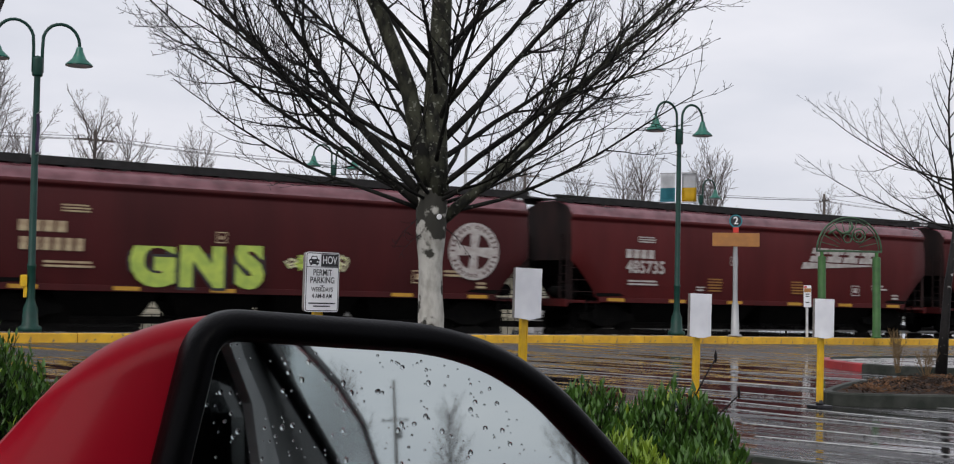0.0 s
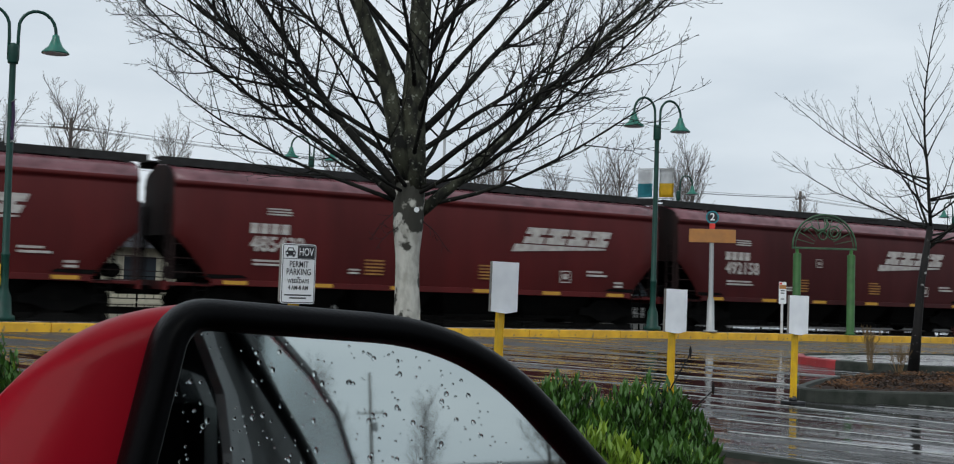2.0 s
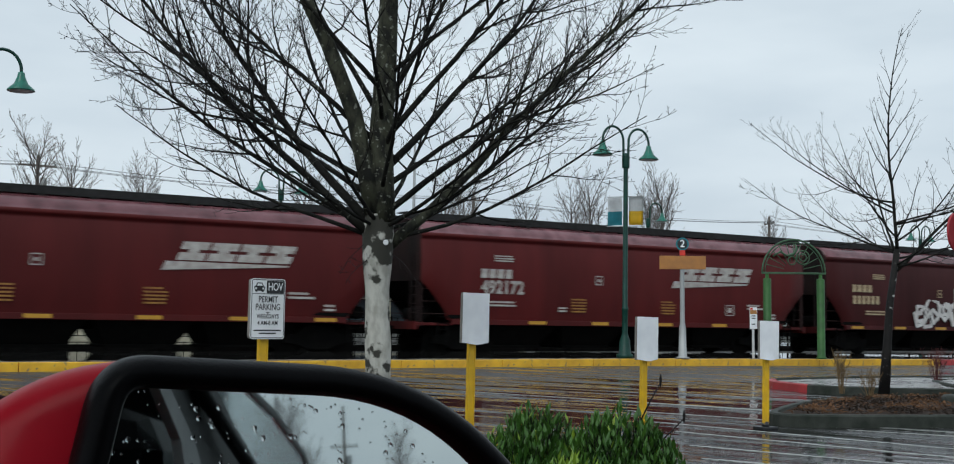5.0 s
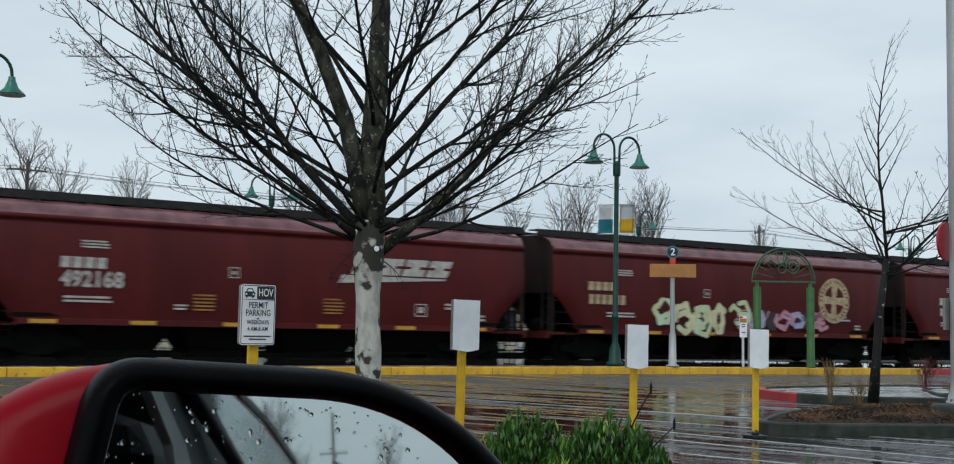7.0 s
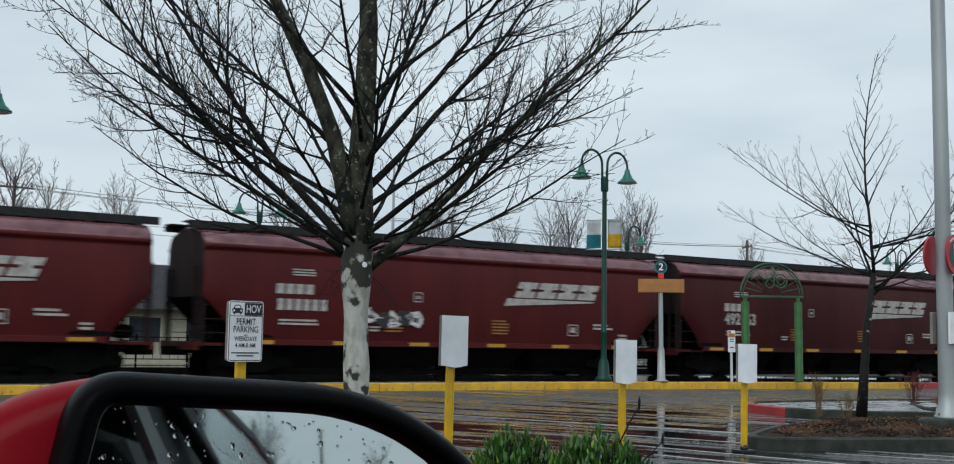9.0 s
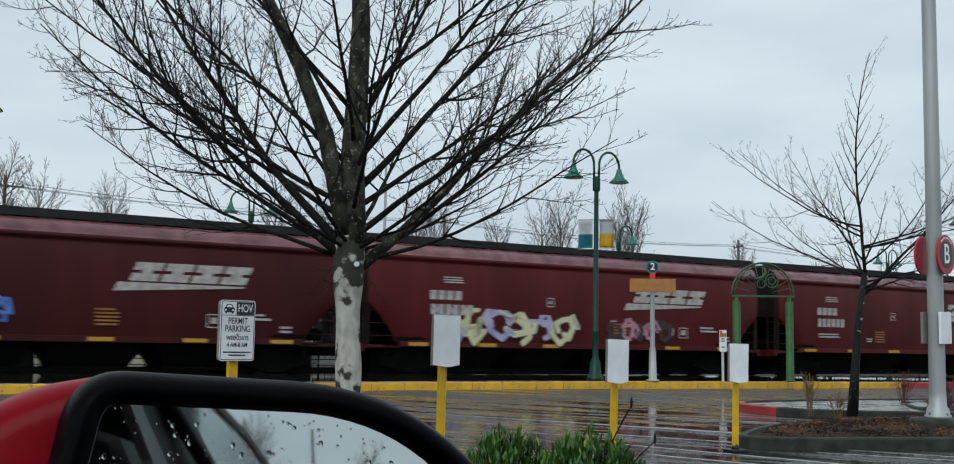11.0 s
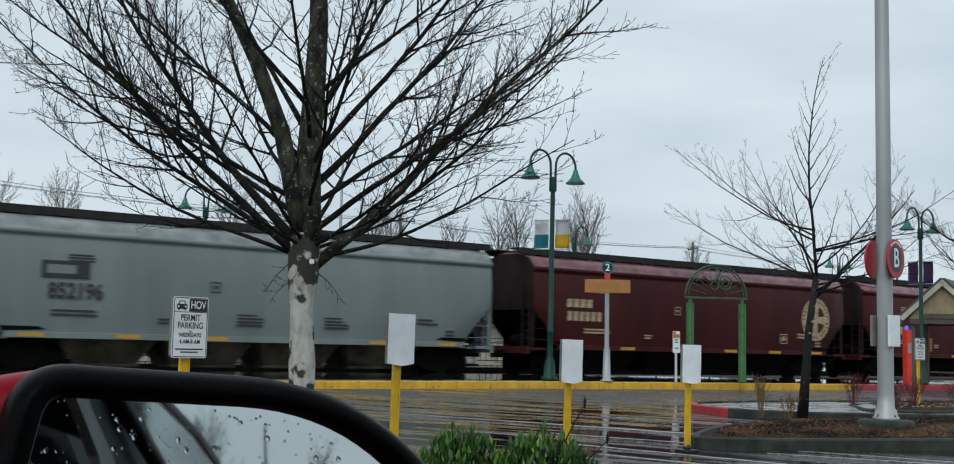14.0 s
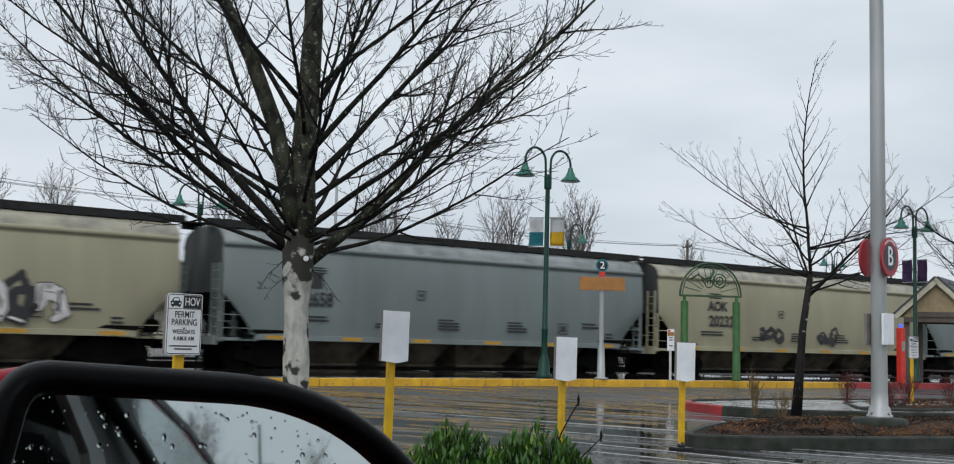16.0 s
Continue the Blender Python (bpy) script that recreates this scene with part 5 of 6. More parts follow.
def platform_fence():
    f = thing("platform_fence", Matrix.Translation(sn(-12, 44.5, 0.25)) @ pose(0, 0, 0, 0, 0, 30), "dark steel railing at the back of the far platform", "fence")
    pm = finish("fence_post", box(bmesh.new(), -0.03, 0.03, -0.03, 0.03, 0, 1.05), STEEL_AND_SHADE)
    bm_ = finish("baluster", box(bmesh.new(), -0.01, 0.01, -0.01, 0.01, 0.1, 0.95), STEEL_AND_SHADE)
    for i in range(40):
        part("fence_post", pm, None, f, m=pose(i * 2.0, 0, 0))
    for i in range(240):
        part("baluster", bm_, None, f, m=pose(i * 0.333, 0, 0))
    for z in (0.12, 0.95):
        bm = bmesh.new()
        box(bm, 0, 80, -0.02, 0.02, z - 0.02, z + 0.02)
        part("rail_bar", bm, STEEL_AND_SHADE, f)


platform_fence()


def cabinet(s, n, w, h, d=0.5, mat=WHITE_BOX):
    c = thing("equipment_cabinet", Matrix.Translation(sn(s, n, 0.25)) @ pose(0, 0, 0, 0, 0, 30), "white metal equipment cabinet on the far platform", "cabinet", "equipment cabinets")
    bm = bmesh.new()
    box(bm, -w / 2, w / 2, -d / 2, d / 2, 0.05, h, 0.02)
    body = part("body", bm, mat, c)
    bm = bmesh.new()
    box(bm, -w / 2 - 0.05, w / 2 + 0.05, -d / 2 - 0.05, d / 2 + 0.05, 0, 0.05)
    part("plinth", bm, CONCRETE, c)
    bm = bmesh.new()
    box(bm, -w * 0.42, -0.01, -d / 2 - 0.012, -d / 2, 0.12, h - 0.06, 0.004)
    box(bm, 0.01, w * 0.42, -d / 2 - 0.012, -d / 2, 0.12, h - 0.06, 0.004)
    part("door", bm, mat, body)


for s, w, h in ((8, 1.2, 0.5), (16.5, 1.6, 0.55), (27, 1.5, 0.5), (29.2, 1.0, 0.42), (35.5, 1.8, 0.55), (38, 1.0, 0.4), (46, 1.6, 0.5)):
    cabinet(s, 41.0, w, h)


def utility_pole(m, arm_z=11.2, two=True):
    u = thing("utility_pole", m, "weathered wooden utility pole with crossarm", "utility pole", "utility poles")
    bm = bmesh.new()
    tube(bm, [V(0, 0, -0.3), V(0, 0, 6), V(0, 0, 12)], [0.19, 0.16, 0.12], 10)
    part("pole", bm, WOOD_POLE, u)
    bm = bmesh.new()
    box(bm, -1.25, 1.25, -0.06, 0.06, arm_z, arm_z + 0.13)
    arm = part("crossarm", bm, WOOD_POLE, u)
    for x in (-1.15, -0.5, 0.5, 1.15):
        bm = bmesh.new()
        lathe(bm, [(0.03, 0.13), (0.06, 0.18), (0.06, 0.26), (0.02, 0.3)], 8, V(x, 0, arm_z))
        part("insulator", bm, PANE, arm)
    if two:
        bm = bmesh.new()
        lathe(bm, [(0.2, 0), (0.24, 0.04), (0.24, 0.8), (0.18, 0.86)], 12, V(0.4, 0, arm_z - 1.6))
        part("transformer", bm, GALV, u)


POLE_S = (-18, 17.8, 53.5, 89.0, 124.0)
for i, s in enumerate(POLE_S):
    p = sn(s, 85)
    utility_pole(pose(p.x, p.y, 0, 0, 0, 95 if i == 3 else 30 + (0 if i != 2 else -40)), two=i == 1)


def wires():
    for j, (dn, z) in enumerate(((-1.1, 11.4), (0.5, 11.4), (1.1, 11.4), (0, 9.6), (0, 9.0))):
        w = thing("overhead_wire", Matrix(), "thin dark overhead wire between utility poles", "wire", "overhead wires")
        for a, b in zip(POLE_S, POLE_S[1:]):
            bm = bmesh.new()
            pts = [sn(a + (b - a) * i / 10, 85 + dn, z - 0.5 * (1 - (2 * i / 10 - 1) ** 2)) for i in range(11)]
            tube(bm, pts, [0.022] * 11, 4)
            part("span", bm, WIRE, w)


wires()
mast = thing("mast", pose(-0.75, 61, 0), "slim pale steel mast behind the station", "mast")
bm = bmesh.new()
lathe(bm, [(0.12, 0), (0.11, 1), (0.06, 10.2), (0.05, 10.25)], 10)
part("pole", bm, GALV, mast)
mast2 = copy_thing(mast, pose(-3.3, 58, 0))


# ---- trees and shrubs ----
def bough(bm, rng, p, d, length, r, level, tips, mats, droop=0.0, lift=0.15, minr=0.0025, gen=3, spread=38, dens=1.0, wob=0.07):
    """One branch with its side branches. Later generations are finer."""
    steps = max(3, int(length / 0.14)) if level < 2 else 3
    pts, radii = [p.copy()], [r]
    d = d.normalized()
    cur = p.copy()
    for i in range(steps):
        w = wob if level == 0 else 0.20
        d = (d + Vector((rng.uniform(-w, w), rng.uniform(-w, w), rng.uniform(-w, w) + (lift if level == 0 else 0.16) / steps - droop / steps))).normalized()
        cur = cur + d * (length / steps)
        pts.append(cur.copy())
        radii.append(max(minr, r * (1 - 0.86 * (i + 1) / steps)))
    tube(bm, pts, radii, 7 if level == 0 else 5 if level == 1 else 3, cap=level < 2, mat=mats[min(level, 2)])
    if level >= gen:
        return
    n = int((length / (0.17, 0.105, 0.075, 0.06)[level]) * dens)
    sgn = 1
    for k in range(n):
        f = (0.16 if level == 0 else 0.12) + 0.86 * (k + rng.uniform(0, 1)) / n
        i = min(steps - 1, int(f * steps))
        q = pts[i].lerp(pts[i + 1], f * steps - i)
        base = (pts[i + 1] - pts[i]).normalized()
        axis = base.cross(Vector((0, 0, 1)))
        axis = axis.normalized() if axis.length > 1e-3 else base.orthogonal().normalized()
        roll = Matrix.Rotation(rng.uniform(0, 6.283) if level else (math.pi / 2 * sgn + rng.uniform(-1.1, 1.1)), 3, base)
        sgn = -sgn
        nd = Matrix.Rotation(radians(rng.uniform(spread * 0.7, spread * 1.3)), 3, (roll @ axis).normalized()) @ base
        ln = length * (1 - f * 0.64) * (0.42, 0.46, 0.50, 0.5)[level] * rng.uniform(0.65, 1.2)
        if ln < 0.035:
            continue
        bough(bm, rng, q, nd, ln, max(minr, radii[i] * 0.52), level + 1, tips, mats, droop * 0.4, lift, minr, gen, spread, dens)


def twiggy(bm, rng, p, d, length, r, level, sides_at, gap, ratio, up, last=3):
    """A branch that bends upwards towards its tip and carries alternate side branches; the finest end in swollen buds."""
    steps = (14, 7, 4, 2)[level]
    pts, radii = [p.copy()], [r]
    d = d.normalized()
    cur = p.copy()
    w = (0.075, 0.13, 0.18, 0.2)[level]
    for i in range(steps):
        d = (d + Vector((rng.uniform(-w, w), rng.uniform(-w, w), rng.uniform(-w, w) + up[level] / steps))).normalized()
        cur = cur + d * (length / steps)
        pts.append(cur.copy())
        radii.append(max(0.0019, r * (1 - 0.84 * ((i + 1) / steps) ** 0.85)))
    if level >= last:
        radii[-2] *= 0.9
        radii[-1] = 0.0030
    tube(bm, pts, radii, (8, 5, 4, 3)[level], cap=level < 2, mat=0 if level < 2 else 1)
    if level >= last:
        return
    n = max(2, int(length / gap[level]))
    flip = rng.choice((-1, 1))
    for k in range(n):
        f = sides_at[level] + (0.98 - sides_at[level]) * (k + rng.uniform(0.1, 0.9)) / n
        i = min(steps - 1, int(f * steps))
        q = pts[i].lerp(pts[i + 1], f * steps - i)
        base = (pts[i + 1] - pts[i]).normalized()
        axis = base.cross(Vector((0, 0, 1)))
        axis = axis.normalized() if axis.length > 1e-3 else base.orthogonal().normalized()
        turn = math.pi / 2 * flip + rng.uniform(-1.25, 1.25)
        flip = -flip
        lean = radians(rng.uniform(26, 54) if level < 2 else rng.uniform(36, 70))
        nd = Matrix.Rotation(lean, 3, (Matrix.Rotation(turn, 3, base) @ axis).normalized()) @ base
        ln = length * (1.0 - 0.5 * f) * ratio[level] * rng.uniform(0.6, 1.15)
        if ln < 0.02:
            continue
        twiggy(bm, rng, q, nd, ln, max(0.0021, min(radii[i] * 0.62, 0.0045 + ln * 0.009)), level + 1, sides_at, gap, ratio, up, last)


def maple():
    """The big bare street tree: pale lichened trunk, a few strong forked limbs, fine budded twigs."""
    rng = random.Random(23)
    t = thing("street_tree", pose(-0.365, 9.40, 0.12), "large bare deciduous tree with pale lichen-spotted trunk", "tree")
    bm = bmesh.new()
    tp, tr_ = [], []
    for i in range(32):
        z = i * 0.0725
        tp.append(V(0.012 * math.sin(z * 3), 0.01 * math.cos(z * 2), z))
        tr_.append(0.099 + 0.05 * math.exp(-z * 6) + 0.030 * min(1, max(0, (z - 1.40) / 0.4)) - 0.06 * max(0, z - 1.85) / 0.4 + 0.004 * math.sin(z * 9))
    rings = tube(bm, tp, tr_, 28)
    for ring in rings:
        c = sum((v.co for v in ring), Vector()) / len(ring)
        for v in ring:
            v.co = c + (v.co - c) * (1 + 0.07 * noise.noise(v.co * 5) + 0.025 * noise.noise(v.co * 22))
    part("trunk", bm, BARK, t, "pale grey bark with dark moss and lichen")
    bm = bmesh.new()
    tube(bm, [V(0, 0, 1.9), V(0.0, 0, 2.2), V(-0.01, 0, 2.6), V(0.015, 0.02, 3.1), V(0.03, 0.02, 3.7), V(-0.02, 0, 4.6), V(0, 0, 6.2)], [0.125, 0.105, 0.094, 0.088, 0.075, 0.055, 0.02], 16)
    part("leader", bm, MOSS, t, "upright mossy central stem")
    # a second strong stem forks off and climbs steeply beside the leader
    bm = bmesh.new()
    tube(bm, [V(-0.04, -0.03, 1.98), V(-0.12, -0.06, 2.3), V(-0.22, -0.08, 2.75), V(-0.44, -0.12, 3.3), V(-0.72, -0.1, 3.85), V(-0.98, -0.1, 4.5)], [0.088, 0.072, 0.066, 0.058, 0.045, 0.03], 14)
    part("stem", bm, MOSS, t, "mossy green second stem")
    sides_at, gap, ratio, up = (0.26, 0.16, 0.10), (0.165, 0.105, 0.058), (0.40, 0.44, 0.32), (0.30, 0.40, 0.50, 0.45)
    # direction round the trunk, height, lean from the upright, length, thickness
    limbs = [
        # to the one side, from the lowest to the steepest
        (350, 1.76, 72, 2.2, 0.020), (12, 1.74, 63, 2.65, 0.026), (3, 1.70, 50, 3.3, 0.050), (335, 1.98, 58, 2.8, 0.028), (28, 2.2, 56, 2.8, 0.025), (8, 2.35, 44, 3.2, 0.034), (345, 2.6, 38, 3.0, 0.028), (30, 2.9, 30, 2.6, 0.024), (0, 3.1, 46, 2.4, 0.02),
        # to the other side
        (186, 1.78, 72, 2.5, 0.020), (168, 1.82, 64, 3.1, 0.026), (200, 1.78, 56, 3.3, 0.036), (174, 1.86, 44, 3.5, 0.040), (152, 2.1, 60, 3.1, 0.026), (212, 2.2, 62, 2.9, 0.024), (186, 2.55, 50, 2.9, 0.024), (160, 2.8, 36, 2.8, 0.024), (195, 3.0, 48, 2.5, 0.022),
        # away from and towards the lot
        (62, 1.95, 60, 2.8, 0.024), (95, 1.86, 70, 2.2, 0.018), (118, 2.2, 52, 2.8, 0.024), (75, 2.6, 38, 2.5, 0.022), (245, 1.9, 66, 2.2, 0.019), (275, 2.15, 56, 2.2, 0.020), (305, 1.86, 68, 2.2, 0.019), (255, 2.7, 42, 2.2, 0.020), (295, 2.5, 44, 2.3, 0.021),
        (130, 1.84, 75, 2.0, 0.016), (48, 1.84, 75, 2.0, 0.016), (222, 1.86, 76, 1.8, 0.015), (322, 1.90, 76, 1.8, 0.015),
    ]
    for az, z0, tilt, reach, thick in limbs:
        a = radians(az + rng.uniform(-14, 14))
        out = Vector((math.cos(a), math.sin(a), 0))
        lean = radians(tilt + rng.uniform(-4, 4))
        d = out * math.sin(lean) + Vector((0, 0, math.cos(lean)))
        bm = bmesh.new()
        twiggy(bm, rng, Vector((0, 0, z0)) + out * 0.05, d, reach * rng.uniform(0.94, 1.06), thick, 0, sides_at, gap, ratio, up)
        part("limb", bm, [MOSS if thick > 0.044 else BRANCH, TWIG], t)
    # shoots hanging from the trunk below the fork
    for dx, dy, z0 in ((-1.0, -0.5, 1.74), (0.9, -0.4, 1.66), (-0.7, -0.7, 1.62)):
        bm = bmesh.new()
        twiggy(bm, rng, V(dx * 0.10, dy * 0.10, z0), V(dx, dy, -0.7), 0.36, 0.005, 1, sides_at, (0.1, 0.08, 0.06), ratio, (0, -0.5, 0.3, 0.3))
        part("shoot", bm, [TWIG, TWIG], t)
    bm = bmesh.new()
    lathe(bm, [(0.022, 0), (0.022, 0.003), (0.018, 0.005)], 14)
    part("tag", bm, SIGN_WHITE, t, "round white tree tag", Matrix.Translation((0.052, -0.128, 1.735)) @ pose(0, 0, 0, 90, 0, 20))


maple()


def young_tree(m, seed, height, label, lean=0.0):
    rng = random.Random(seed)
    t = thing("young_tree", m, label, "tree", "young trees on the islands")
    bm = bmesh.new()
    fork = 2.3
    pts = [V(0, 0, -0.05), V(0.06 + lean * 0.2, 0, 0.7), V(0.12 + lean * 0.5, 0.03, 1.4), V(0.24 + lean, 0, fork)]
    rings = tube(bm, pts, [0.095, 0.07, 0.06, 0.052], 12)
    part("trunk", bm, FLECKED, t, "dark wet trunk with pale lichen flecks")
    top = pts[-1]
    sides_at, gap, ratio, up = (0.15, 0.2, 0.2), (0.24, 0.17, 0.14), (0.36, 0.42, 0.4), (0.42, 0.5, 0.5, 0.3)
    bm = bmesh.new()
    twiggy(bm, rng, top, V(-0.05, 0, 1), height - fork, 0.032, 0, (0.25, 0.2, 0.2), (0.2, 0.2, 0.14), (0.34, 0.34, 0.4), (0.0, 0.35, 0.4, 0.3))
    part("leader", bm, [BRANCH, TWIG], t)
    # one strong limb forks off low, the rest sweep out nearly level and turn up at their ends
    limbs = [(5, 50, 2.7, 0.036, -0.35), (110, 24, 2.0, 0.024, -0.1)]
    limbs += [(137.5 * i + rng.uniform(-18, 18), rng.uniform(66, 84), rng.uniform(2.0, 2.9), 0.018, -0.35 + 1.15 * (i % 5) / 5 + rng.uniform(0, 0.2)) for i in range(15)]
    for turn, lean_, reach, thick, dz in limbs:
        out = V(math.cos(radians(turn)), math.sin(radians(turn)), 0)
        bm = bmesh.new()
        twiggy(bm, rng, top + V(-0.02, 0, dz), out * math.sin(radians(lean_)) + V(0, 0, math.cos(radians(lean_))), reach, thick, 0, sides_at, gap, ratio, up)
        part("limb", bm, [BRANCH, TWIG], t)
    return t


young_tree(pose(7.42, 18.9, 0.2), 4, 5.9, "slender bare young tree on the mulched island")
young_tree(pose(12.2, 21.8, 0.25), 9, 6.0, "bare young tree at the far end of the islands", lean=-0.2)


def far_tree(m, seed, h, w, label="tall bare tree far behind the railway"):
    rng = random.Random(seed)
    t = thing("distant_tree", m, label, "tree", "bare trees behind the railway")
    bm = bmesh.new()
    tube(bm, [V(0, 0, -0.3), V(0.1, 0, h * 0.35), V(0, 0.1, h * 0.95)], [0.22, 0.14, 0.03], 6)
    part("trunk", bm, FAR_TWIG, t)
    bm = bmesh.new()
    for i in range(34):
        z = h * (0.22 + 0.68 * i / 34)
        az = 2.4 * i
        d = V(math.cos(az) * w, math.sin(az) * w, 1.0)
        bough(bm, rng, V(0, 0, z), d, h * 0.36 * rng.uniform(0.6, 1.0), 0.038, 0, [], (0, 0, 0), lift=0.25, gen=2, spread=32, dens=0.62, minr=0.009, wob=0.06)
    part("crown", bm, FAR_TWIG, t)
    return t


proto = far_tree(Matrix.Translation(sn(10, 78)), 1, 13.5, 0.45)
proto2 = far_tree(Matrix.Translation(sn(15.5, 74)), 2, 11.5, 0.7)
proto3 = far_tree(Matrix.Translation(sn(58, 66)), 3, 11.0, 0.5)
for src, s, n, sc, rz in ((proto2, 6, 76, 1.15, 40), (proto, 22.5, 76, 0.75, 70), (proto, 3, 80, 1.05, 10), (proto2, 19, 80, 0.95, 90), (proto, 36, 70, 0.85, 30), (proto2, 33, 74, 0.9, 200), (proto3, 54.5, 70, 1.0, 80), (proto, 62, 72, 0.82, 120),
                          (proto2, 50, 72, 0.85, 10), (proto3, 78, 74, 0.85, 30), (proto2, 96, 80, 0.75, 10), (proto3, 92, 76, 0.8, 170), (proto2, 112, 84, 0.8, 60), (proto, -6, 82, 1.0, 15), (proto2, 130, 90, 0.9, 100), (proto, 8, 84, 0.95, 33), (proto3, 1, 76, 1.1, 77), (proto3, 12.5, 80, 0.95, 140), (proto3, 43, 72, 0.9, 20), (proto, 47, 76, 0.8, 55), (proto2, 56.5, 75, 0.95, 95)):
    o = copy_thing(src, Matrix.Translation(sn(s, n)) @ pose(0, 0, 0, 0, 0, rz))
    o.scale = (sc, sc, sc)


def shrub(m, seed, w, h, count, young=0.0, label="leafy evergreen shrub with upright green leaves in the bed", size=1.0):
    """Upright stems with pointed leaves, each leaf folded along its rib."""
    rng = random.Random(seed)
    s = thing("shrub", m, label, "shrub", "shrubs in the front bed")
    bs, bl = bmesh.new(), bmesh.new()
    for i in range(count):
        r, a = math.sqrt(rng.random()) * w, rng.uniform(0, 6.283)
        crest = h * (1 - 0.45 * (r / w) ** 2) * rng.uniform(0.78, 1.0)
        foot = V(r * 0.45 * math.cos(a), r * 0.45 * math.sin(a), 0)
        top = V(r * math.cos(a), r * math.sin(a), crest)
        mid = foot.lerp(top, 0.55) + V(0, 0, 0.06)
        tube(bs, [foot, mid, top], [0.006, 0.005, 0.002], 3, cap=False)
        nl = rng.randint(15, 20)
        for k in range(nl):
            f = 0.42 + 0.6 * k / nl
            p = foot.lerp(top, min(f, 1.0)) if f < 1 else top
            az = k * 2.4 + rng.uniform(-0.4, 0.4)
            out = V(math.cos(az), math.sin(az), rng.uniform(0.8, 2.4) + (0.9 if f > 0.9 else 0)).normalized()
            ln = size * rng.uniform(0.045, 0.075)
            wd = ln * rng.uniform(0.12, 0.17)
            sd = out.cross(V(0, 0, 1)).normalized() * wd
            up = sd.cross(out).normalized() * wd * 0.35
            v0, v1, v2, v3, v4, v5 = (bl.verts.new(c) for c in (p, p + out * ln * 0.45 + sd + up, p + out * ln, p + out * ln * 0.45 - sd + up, p + out * ln * 0.45, p + out * ln * 0.78))
            mi = 1 if rng.random() < young else 0
            for q in ((v0, v1, v4), (v0, v4, v3), (v1, v5, v4), (v4, v5, v3), (v1, v2, v5), (v5, v2, v3)):
                bl.faces.new(q).material_index = mi
    part("stem_growth", bs, BRANCH, s)
    tagged(part("leaves", bl, [LEAF, LEAF_NEW], s, "narrow pointed green leaves"), kind="stuff")
    return s


shrub(pose(0.56, 5.75, 0.12), 1, 0.34, 0.74, 460, 0.04)
shrub(pose(0.94, 5.62, 0.12), 2, 0.36, 0.74, 520, 0.03)
shrub(pose(0.62, 4.75, 0.12), 3, 0.22, 0.62, 340, 0.97, "low yellow-green leafy shrub in the bed")
shrub(pose(-2.62, 6.2, 0.12), 4, 0.46, 0.95, 380, 0.03)
shrub(pose(0.98, 5.1, 0.12), 5, 0.26, 0.52, 260, 0.05)


def seed_stalk(m, pts, label="dry dark seed stalk rising from the shrub"):
    s = thing("seed_stalk", m, label, "plant stalk", "seed stalks")
    bm = bmesh.new()
    pts = [V(*p) for p in pts]
    tube(bm, pts, [0.004] * (len(pts) - 1) + [0.003], 5)
    part("stem", bm, TWIG, s)
    bm = bmesh.new()
    lathe(bm, [(0.003, -0.02), (0.006, 0.0), (0.008, 0.015), (0.004, 0.03), (0.002, 0.04)], 8)
    part("seed_head", bm, TWIG, s, m=Matrix.Translation(pts[-1]))


seed_stalk(pose(0.98, 5.7, 0.12), ((0, 0, 0.3), (0.05, 0, 0.62), (0.13, 0, 0.78), (0.175, 0, 0.86)))
seed_stalk(pose(1.08, 5.7, 0.12), ((0, 0, 0.3), (0.08, 0, 0.58), (0.19, 0, 0.69)))


def twig_clump(m, seed, h, w, n, mat, label, name="dormant_shrub"):
    rng = random.Random(seed)
    c = thing(name, m, label, "shrub" if name == "dormant_shrub" else "grass", name.replace("_", " ") + " clumps")
    bm = bmesh.new()
    for i in range(n):
        a, r = rng.uniform(0, 6.283), rng.uniform(0, w)
        top = V(r * math.cos(a), r * math.sin(a), h * rng.uniform(0.6, 1.0))
        foot = top * 0.25
        foot.z = 0
        mid = foot.lerp(top, 0.5) + V(rng.uniform(-1, 1), rng.uniform(-1, 1), 0.5) * 0.04
        tube(bm, [foot, mid, top], [0.004, 0.003, 0.002], 3, cap=False)
        for k in range(3):
            q = foot.lerp(top, rng.uniform(0.4, 0.9))
            tube(bm, [q, q + V(rng.uniform(-1, 1), rng.uniform(-1, 1), 1.2) * h * 0.16], [0.004, 0.002], 3, cap=False)
    tagged(part("stem_growth", bm, mat, c), kind="stuff")


for i, (x, y, h, w) in enumerate(((9.9, 22.6, 0.62, 0.35), (11.3, 22.9, 0.6, 0.35), (12.6, 23.6, 0.62, 0.4), (10.2, 21.4, 0.5, 0.3), (13.5, 23.2, 0.6, 0.3), (14.6, 24.6, 0.6, 0.4), (16.0, 25.2, 0.6, 0.4))):
    twig_clump(pose(x, y, 0.22), i, h, w, 40, RED_TWIG, "dormant reddish twiggy shrub on the mulched island")
for i, (x, y, h) in enumerate(((6.45, 18.1, 0.75), (6.7, 17.6, 0.45), (8.8, 18.9, 0.3))):
    twig_clump(pose(x, y, 0.2), 30 + i, h, 0.2, 26, DRY, "clump of dry tan grass on the mulch", "dry_grass")


